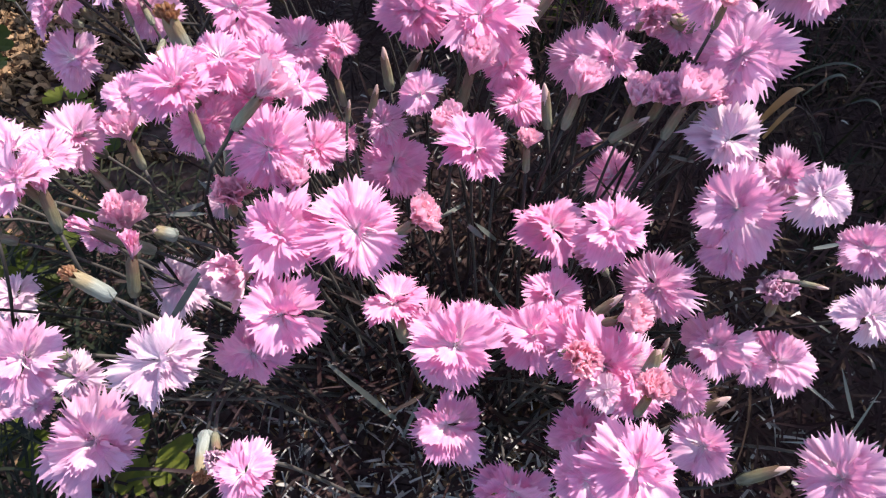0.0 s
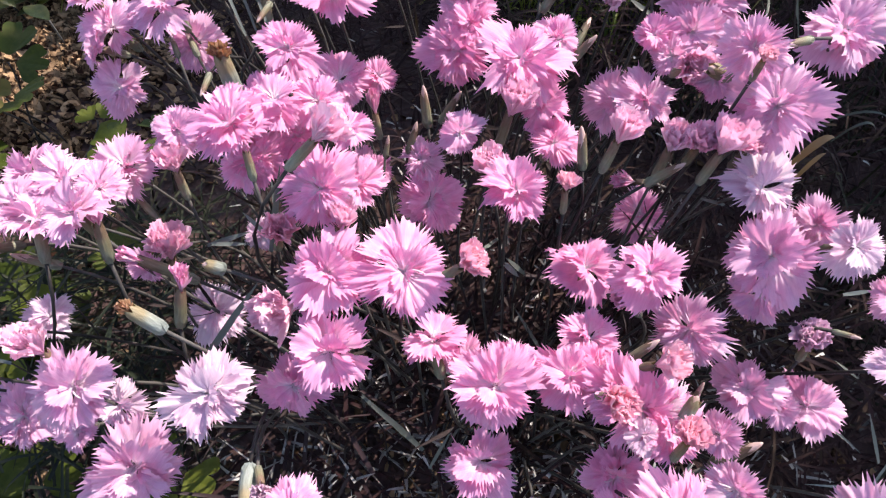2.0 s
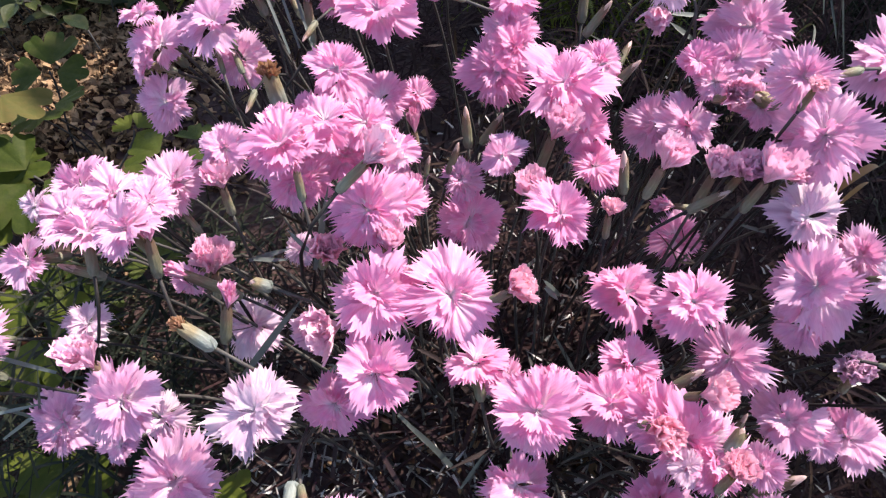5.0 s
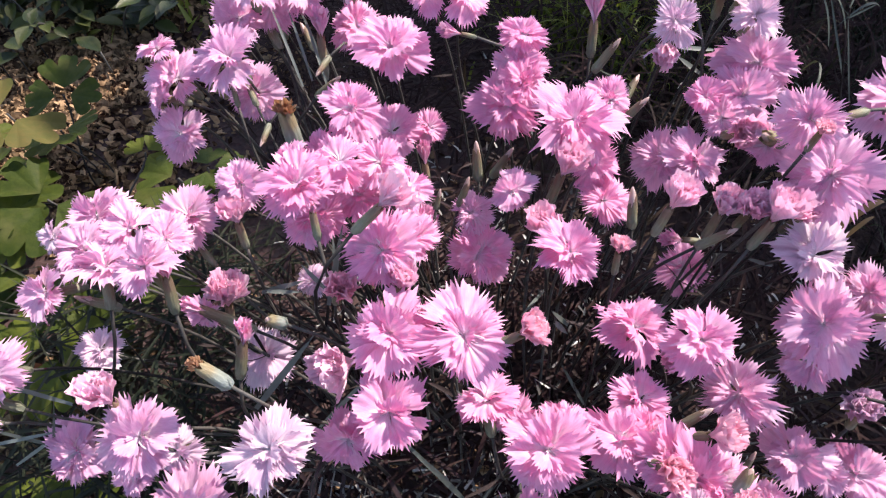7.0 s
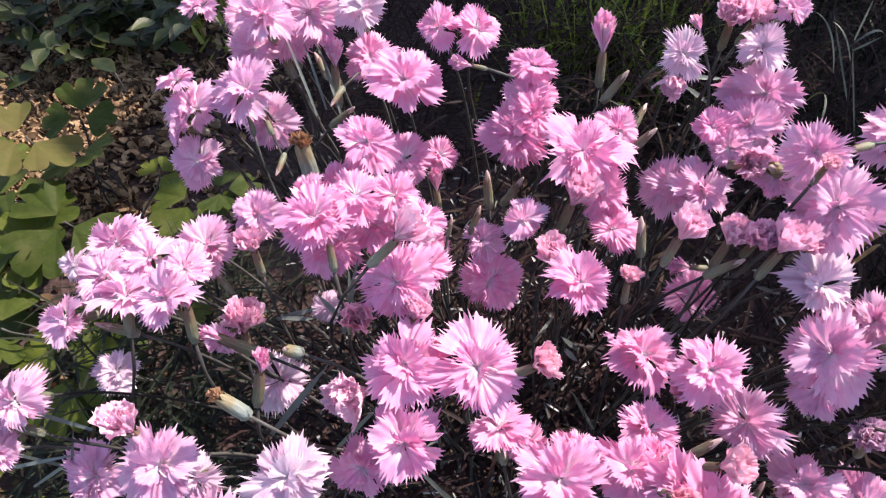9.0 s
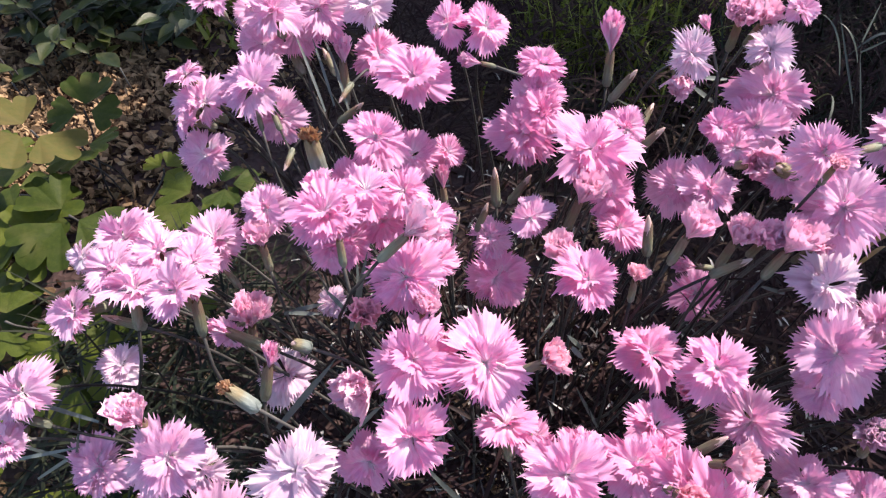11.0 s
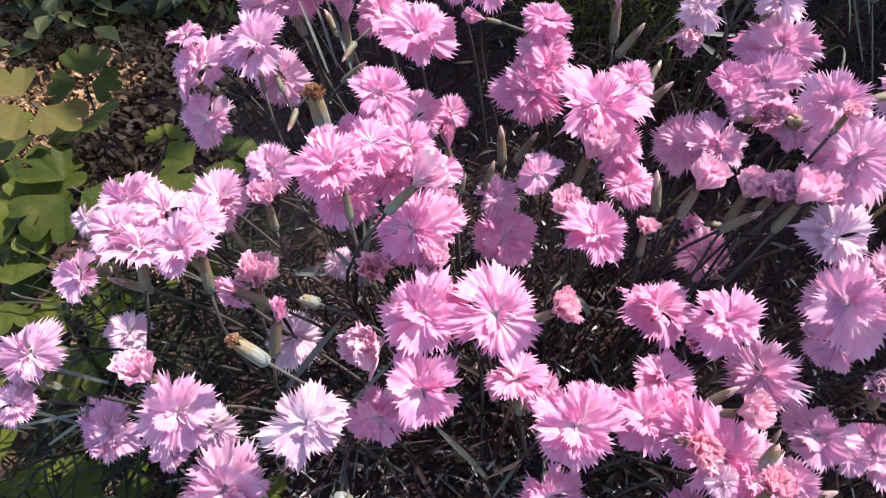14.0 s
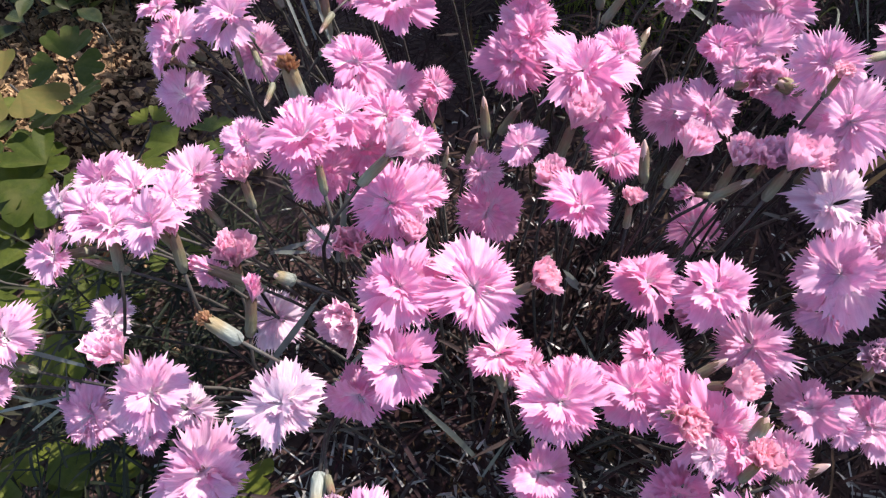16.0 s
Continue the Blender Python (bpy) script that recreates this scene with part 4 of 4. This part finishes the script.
lilac(0.1782, 0.1308, 0.1765, 0.0201, -145, 39)
lilac(0.1587, 0.1276, 0.1848, 0.0125, -140, 43)
bloom(0.0035, 0.0935, 0.1830, 0.0205, -86, 38)
bloom(0.0677, 0.0866, 0.1965, 0.0173, -87, 37)
lilac(-0.1611, 0.0804, 0.2054, 0.0245, -87, 31)
lilac(-0.1916, 0.0956, 0.2090, 0.0114, -87, 26)
lilac(-0.2670, 0.1158, 0.1410, 0.0168, -118, 22)
bloom(-0.0709, 0.0579, 0.2561, 0.0117, -69, 20)
blanched(-0.0870, 0.0660, 0.2440, 0.0066, -60, 50)
bloom(0.0351, 0.0655, 0.1675, 0.0205, -87, 40)
bloom(0.0707, 0.0583, 0.2706, 0.0164, -85, 13)
bloom(0.0645, 0.0642, 0.2124, 0.0147, -104, 19)
lilac(0.1184, 0.0797, 0.2088, 0.0162, -151, 38)
lilac(0.1870, 0.0691, 0.1889, 0.0221, -155, 41)
pale(0.1848, 0.1252, 0.2496, 0.0135, -86, 18)
lilac(0.1089, 0.3083, 0.2592, 0.0148, -115, 42)
lilac(0.1239, 0.2767, 0.2715, 0.0124, -116, 44)
wilted(0.1125, 0.2396, 0.2650, 0.0113, -79, 10)
wilted(0.1372, 0.2364, 0.2657, 0.0100, -51, 12)
lilac(0.1122, 0.1022, 0.2178, 0.0108, -144, 38)
pale(0.0715, 0.0962, 0.2381, 0.0091, -85, 13)
lilac(-0.1871, 0.1987, 0.2666, 0.0140, -51, 12)
lilac(-0.2165, 0.1850, 0.2600, 0.0165, 95, 42, (-0.317, 0.159))
bloom(-0.1056, 0.2099, 0.2790, 0.0142, -95, 28)
bloom(-0.0769, 0.2823, 0.1776, 0.0166, -68, 47)
bloom(-0.0648, 0.2202, 0.2456, 0.0143, -50, 33)
wilted(-0.0498, 0.1609, 0.2750, 0.0057, -79, 10)
bloom(-0.0066, 0.3290, 0.2610, 0.0155, -71, 29)
bloom(0.0577, 0.1303, 0.2252, 0.0140, -86, 14)
bloom(0.0170, 0.1306, 0.2299, 0.0120, -79, 10)
bloom(-0.0071, 0.1328, 0.2254, 0.0112, -107, 30)
lilac(-0.1725, 0.3835, 0.2717, 0.0168, -82, 22)
lilac(-0.2001, 0.3860, 0.2862, 0.0149, -111, 24)
wilted(0.1048, 0.3692, 0.3091, 0.0138, -136, 6)
lilac(0.1385, 0.3722, 0.3101, 0.0112, -55, 25)
wilted(0.1225, 0.3752, 0.3036, 0.0101, -9, 13)
lilac(0.2047, 0.1671, 0.2346, 0.0141, -146, 36)
pale(-0.1266, 0.2137, 0.2050, 0.0110, -100, 30)
bloom(0.0726, 0.1080, 0.2360, 0.0205, -90, 22)
bloom(0.0855, 0.0988, 0.2320, 0.0165, -80, 25)
bud(-0.0337, 0.2886, 0.2506, 0.0250, 103, 29)
bud(-0.0365, 0.2675, 0.2430, 0.0197, 60, 33)
bud(-0.0119, 0.2846, 0.2507, 0.0226, 36, 39)
opening(-0.1375, 0.3666, 0.2815, 0.0482, 95, 27, 0.35)
spent(-0.1360, 0.2690, 0.2985, 0.0335, 120, 14)
bud(-0.1166, 0.3170, 0.2708, 0.0213, 16, 52)
bud(-0.1002, 0.2607, 0.2880, 0.0230, 17, 52)
opening(0.0341, 0.3767, 0.2993, 0.0486, 93, 26, 0.5)
bud(0.0469, 0.3420, 0.2854, 0.0238, 31, 38)
bud(0.0634, 0.3089, 0.2717, 0.0230, 23, 42)
bud(0.0546, 0.2581, 0.2524, 0.0253, 106, 30)
bud(0.0815, 0.1371, 0.2447, 0.0202, 24, 45)
pale_bud(0.1161, 0.2748, 0.2810, 0.0274, -175, 63)
bud(0.1038, 0.2291, 0.2584, 0.0225, 9, 49)
bud(0.1357, 0.1024, 0.2069, 0.0281, 20, 46)
bud(0.1604, 0.0731, 0.1964, 0.0243, 11, 50)
bud(-0.2815, 0.1267, 0.2201, 0.0231, 178, 44)
opening(-0.1724, 0.1690, 0.2547, 0.0392, 179, 49, 0.2)
opening(-0.1730, 0.1741, 0.2820, 0.0259, 96, 31, 0.2)
opening(-0.1046, 0.1988, 0.3024, 0.0184, 100, 30, 0.2)
bud(0.1057, 0.1243, 0.2264, 0.0133, 64, 35)
bud(-0.2501, 0.1836, 0.2247, 0.0245, -173, 50)
pale_bud(-0.1254, 0.1575, 0.2669, 0.0069, -175, 54)
spent(-0.1461, 0.1277, 0.2880, 0.0233, 163, 42)
bud(-0.1816, 0.2105, 0.2465, 0.0179, 143, 34)
bud(-0.0532, 0.2648, 0.2340, 0.0136, 70, 31)
opening(0.0819, 0.3649, 0.3082, 0.0173, 148, 36, 0.6)
opening(-0.0580, 0.3364, 0.2918, 0.0240, -162, 66, 0.55)
opening(-0.0684, 0.3081, 0.2274, 0.0326, 106, 29, 0.45)
opening(-0.1339, 0.1554, 0.2689, 0.0334, 72, 34, 0.35)
opening(0.0790, 0.2490, 0.2180, 0.0300, -165, 68, 0.50)
bud(0.1802, 0.1456, 0.2343, 0.0104, -31, 67)
spent(-0.0950, 0.0555, 0.2350, 0.0240, -84, 84)
bud(-0.1325, 0.3207, 0.2672, 0.0173, -109, 95)
bud(-0.1860, 0.3186, 0.2607, 0.0149, 104, 27)
bud(0.1459, 0.2694, 0.2998, 0.0194, -150, 81)
bud(-0.1600, 0.2752, 0.2526, 0.0167, -98, 96)
bud(-0.1810, 0.3817, 0.2620, 0.0280, 124, 72)
bud(-0.1730, 0.3937, 0.2650, 0.0262, 106, 60)
bud(-0.1580, 0.3856, 0.2550, 0.0217, 125, 63)
bud(-0.1815, 0.3278, 0.2550, 0.0177, 122, 56)
bud(0.0710, 0.3643, 0.2400, 0.0236, 62, 70)
columbine_leaf(-0.457, 0.408, 0.130, 0.062, 250, 0.8)
columbine_leaf(-0.456, 0.476, 0.090, 0.046, 100)
columbine_leaf(-0.428, 0.418, 0.100, 0.046, 280)
columbine_leaf(-0.455, 0.341, 0.090, 0.060, 270)
columbine_leaf(-0.405, 0.337, 0.100, 0.056, 250)
columbine_leaf(-0.493, 0.375, 0.080, 0.050, 140)
columbine_leaf(-0.304, 0.376, 0.090, 0.048, 250)
columbine_leaf(-0.275, 0.382, 0.100, 0.036, 20)
columbine_leaf(-0.367, 0.430, 0.060, 0.024, 60)
columbine_leaf(-0.428, 0.240, 0.080, 0.050, 200)
columbine_leaf(-0.358, 0.207, 0.080, 0.052, 270)
columbine_leaf(-0.436, 0.314, 0.090, 0.045, 200)
columbine_leaf(-0.368, 0.209, 0.070, 0.045, 300)
columbine_leaf(-0.271, 0.259, 0.100, 0.026, 100)
columbine_leaf(-0.193, 0.105, 0.080, 0.034, 240)
columbine_leaf(-0.300, 0.094, 0.060, 0.040, 120)
columbine_leaf(-0.355, 0.231, 0.050, 0.040, 40)
columbine_leaf(-0.373, 0.105, 0.070, 0.045, 240)
columbine_leaf(-0.334, 0.085, 0.070, 0.045, 300)
strap(-0.1466, 0.3313, 0.2483, -0.1713, 0.3738, 0.2789, 0.0018, SUNNY_BLADE, "long grey-green leaf blade with sunlight painted into its colour", 0.003)
strap(-0.1427, 0.3399, 0.2455, -0.1597, 0.3735, 0.2744, 0.0018, SUNNY_BLADE, "long grey-green leaf blade with sunlight painted into its colour", 0.003)
strap(-0.1298, 0.3290, 0.2516, -0.1499, 0.3732, 0.2659, 0.0018, SUNNY_BLADE, "long grey-green leaf blade with sunlight painted into its colour", 0.003)
strap(-0.1416, 0.3639, 0.2412, -0.1580, 0.3881, 0.2679, 0.0018, SUNNY_BLADE, "long grey-green leaf blade with sunlight painted into its colour", 0.003)
strap(-0.2368, 0.1287, 0.2092, -0.3075, 0.1439, 0.1980, 0.0024, SUNNY_BLADE, "long grey-green leaf blade with sunlight painted into its colour", 0)
strap(-0.2864, 0.1262, 0.1163, -0.3096, 0.1215, 0.1809, 0.0024, SUNNY_BLADE, "long grey-green leaf blade with sunlight painted into its colour", 0)
strap(0.1853, 0.3253, 0.2595, 0.1772, 0.3617, 0.2930, 0.0011, HALF_SHADE_BLADE, "arching blue-green grass blade, darkened as if half in shade", 0)
strap(0.1770, 0.3593, 0.2921, 0.1906, 0.3632, 0.2992, 0.0011, HALF_SHADE_BLADE, "arching blue-green grass blade, darkened as if half in shade", 0)
strap(0.1781, 0.3651, 0.2949, 0.1867, 0.3836, 0.3088, 0.0011, HALF_SHADE_BLADE, "arching blue-green grass blade, darkened as if half in shade", 0)
strap(0.1812, 0.3620, 0.2827, 0.1686, 0.3797, 0.2971, 0.0011, HALF_SHADE_BLADE, "arching blue-green grass blade, darkened as if half in shade", 0.004)
strap(0.0618, 0.3514, 0.2436, 0.0388, 0.3530, 0.2546, 0.0011, HALF_SHADE_BLADE, "arching blue-green grass blade, darkened as if half in shade", 0)
strap(-0.1024, 0.1762, 0.2478, -0.0933, 0.1996, 0.2857, 0.0030, SUNNY_BLADE, "long grey-green leaf blade with sunlight painted into its colour", 0)
strap(-0.0966, 0.1763, 0.2510, -0.0999, 0.2004, 0.2760, 0.0024, SUNNY_BLADE, "long grey-green leaf blade with sunlight painted into its colour", 0)
strap(-0.1088, 0.1907, 0.2390, -0.1205, 0.1979, 0.2496, 0.0024, SUNNY_BLADE, "long grey-green leaf blade with sunlight painted into its colour", 0)
strap(-0.0288, 0.1130, 0.1232, -0.0544, 0.1214, 0.1880, 0.0034, SUNNY_BLADE, "long grey-green leaf blade with sunlight painted into its colour", 0)
strap(0.0335, 0.2227, 0.1492, 0.0179, 0.2148, 0.1835, 0.0030, SUNNY_BLADE, "long grey-green leaf blade with sunlight painted into its colour", 0)
strap(-0.1424, 0.1355, 0.2017, -0.1086, 0.1646, 0.2389, 0.0036, SUNNY_BLADE, "long grey-green leaf blade with sunlight painted into its colour", 0)
strap(-0.1514, 0.1993, 0.2134, -0.1258, 0.2046, 0.2209, 0.0030, SUNNY_BLADE, "long grey-green leaf blade with sunlight painted into its colour", 0)
strap(-0.0124, 0.1329, 0.2014, -0.0357, 0.1387, 0.2423, 0.0030, SUNNY_BLADE, "long grey-green leaf blade with sunlight painted into its colour", 0)
strap(0.0136, 0.1855, 0.2266, 0.0225, 0.1860, 0.2118, 0.0030, SUNNY_BLADE, "long grey-green leaf blade with sunlight painted into its colour", 0)
strap(0.1893, 0.2695, 0.2094, 0.2091, 0.2767, 0.2277, 0.0050, STRAW, "curled dry tan leaf among the stems", 0.01)
strap(0.1969, 0.2686, 0.1949, 0.2104, 0.2760, 0.2144, 0.0030, STRAW, "curled dry tan leaf among the stems", 0.008)
strap(0.2167, 0.3039, 0.2097, 0.2501, 0.2938, 0.2247, 0.0015, HALF_SHADE_BLADE, "arching blue-green grass blade, darkened as if half in shade", 0.01)
strap(0.2244, 0.2956, 0.2033, 0.2522, 0.2990, 0.2055, 0.0016, HALF_SHADE_BLADE, "arching blue-green grass blade, darkened as if half in shade", 0.015)
strap(0.2712, 0.2826, 0.1993, 0.2483, 0.2887, 0.2004, 0.0016, HALF_SHADE_BLADE, "arching blue-green grass blade, darkened as if half in shade", 0.01)
strap(0.1558, 0.3122, 0.2686, 0.1695, 0.3626, 0.2465, 0.0016, HALF_SHADE_BLADE, "arching blue-green grass blade, darkened as if half in shade", 0.02)
strap(0.2230, 0.4336, 0.2147, 0.1999, 0.4614, 0.2480, 0.0016, HALF_SHADE_BLADE, "arching blue-green grass blade, darkened as if half in shade", 0.01)
strap(0.2436, 0.4291, 0.1918, 0.2230, 0.4770, 0.2379, 0.0020, HALF_SHADE_BLADE, "arching blue-green grass blade, darkened as if half in shade", 0)
strap(0.2740, 0.4821, 0.2157, 0.2345, 0.4557, 0.2159, 0.0020, HALF_SHADE_BLADE, "arching blue-green grass blade, darkened as if half in shade", 0.01)
strap(0.2353, 0.1122, 0.1353, 0.2154, 0.1301, 0.1708, 0.0025, SUNNY_BLADE, "long grey-green leaf blade with sunlight painted into its colour", 0)
strap(0.2162, 0.1551, 0.1096, 0.2409, 0.1233, 0.1128, 0.0022, SUNNY_BLADE, "long grey-green leaf blade with sunlight painted into its colour", 0)
strap(0.2354, 0.0959, 0.1074, 0.2458, 0.1239, 0.1513, 0.0022, SUNNY_BLADE, "long grey-green leaf blade with sunlight painted into its colour", 0)
strap(0.2624, 0.1020, 0.1104, 0.2003, 0.1032, 0.1152, 0.0022, SUNNY_BLADE, "long grey-green leaf blade with sunlight painted into its colour", 0)
strap(0.2155, 0.1498, 0.1704, 0.2121, 0.1645, 0.1603, 0.0022, SUNNY_BLADE, "long grey-green leaf blade with sunlight painted into its colour", 0)
strap(0.1453, 0.2405, 0.2078, 0.1284, 0.2436, 0.2104, 0.0022, SUNNY_BLADE, "long grey-green leaf blade with sunlight painted into its colour", 0)
strap(0.0958, 0.3839, 0.2482, 0.1277, 0.3915, 0.2408, 0.0030, SUNNY_BLADE, "long grey-green leaf blade with sunlight painted into its colour", 0)
strap(0.1126, 0.3721, 0.2371, 0.0959, 0.3787, 0.2453, 0.0035, SUNNY_BLADE, "long grey-green leaf blade with sunlight painted into its colour", 0)
strap(0.2020, 0.1870, 0.2002, 0.2201, 0.1896, 0.2018, 0.0022, SUNNY_BLADE, "long grey-green leaf blade with sunlight painted into its colour", 0)
strap(-0.1475, 0.1980, 0.2175, -0.1276, 0.2008, 0.2143, 0.0024, SUNNY_BLADE, "long grey-green leaf blade with sunlight painted into its colour", 0)
strap(-0.3262, 0.1176, 0.1432, -0.2679, 0.1284, 0.1579, 0.0022, SUNNY_BLADE, "long grey-green leaf blade with sunlight painted into its colour", 0)
strap(-0.3222, 0.1151, 0.1110, -0.2724, 0.1307, 0.1512, 0.0022, SUNNY_BLADE, "long grey-green leaf blade with sunlight painted into its colour", 0)
strap(-0.2986, 0.1149, 0.1072, -0.2530, 0.1332, 0.2024, 0.0020, SUNNY_BLADE, "long grey-green leaf blade with sunlight painted into its colour", 0)
strap(-0.1138, 0.1373, 0.1706, -0.0793, 0.1582, 0.2134, 0.0024, SUNNY_BLADE, "long grey-green leaf blade with sunlight painted into its colour", 0)
strap(-0.0618, 0.1292, 0.1749, -0.0317, 0.1139, 0.1293, 0.0026, SUNNY_BLADE, "long grey-green leaf blade with sunlight painted into its colour", 0)
strap(-0.0249, 0.1043, 0.1139, -0.0116, 0.1176, 0.1557, 0.0022, SUNNY_BLADE, "long grey-green leaf blade with sunlight painted into its colour", 0)
strap(0.0138, 0.2289, 0.1830, -0.0046, 0.1876, 0.2263, 0.0022, SUNNY_BLADE, "long grey-green leaf blade with sunlight painted into its colour", 0)
strap(0.0437, 0.1728, 0.1383, 0.0228, 0.1803, 0.1839, 0.0022, SUNNY_BLADE, "long grey-green leaf blade with sunlight painted into its colour", 0)
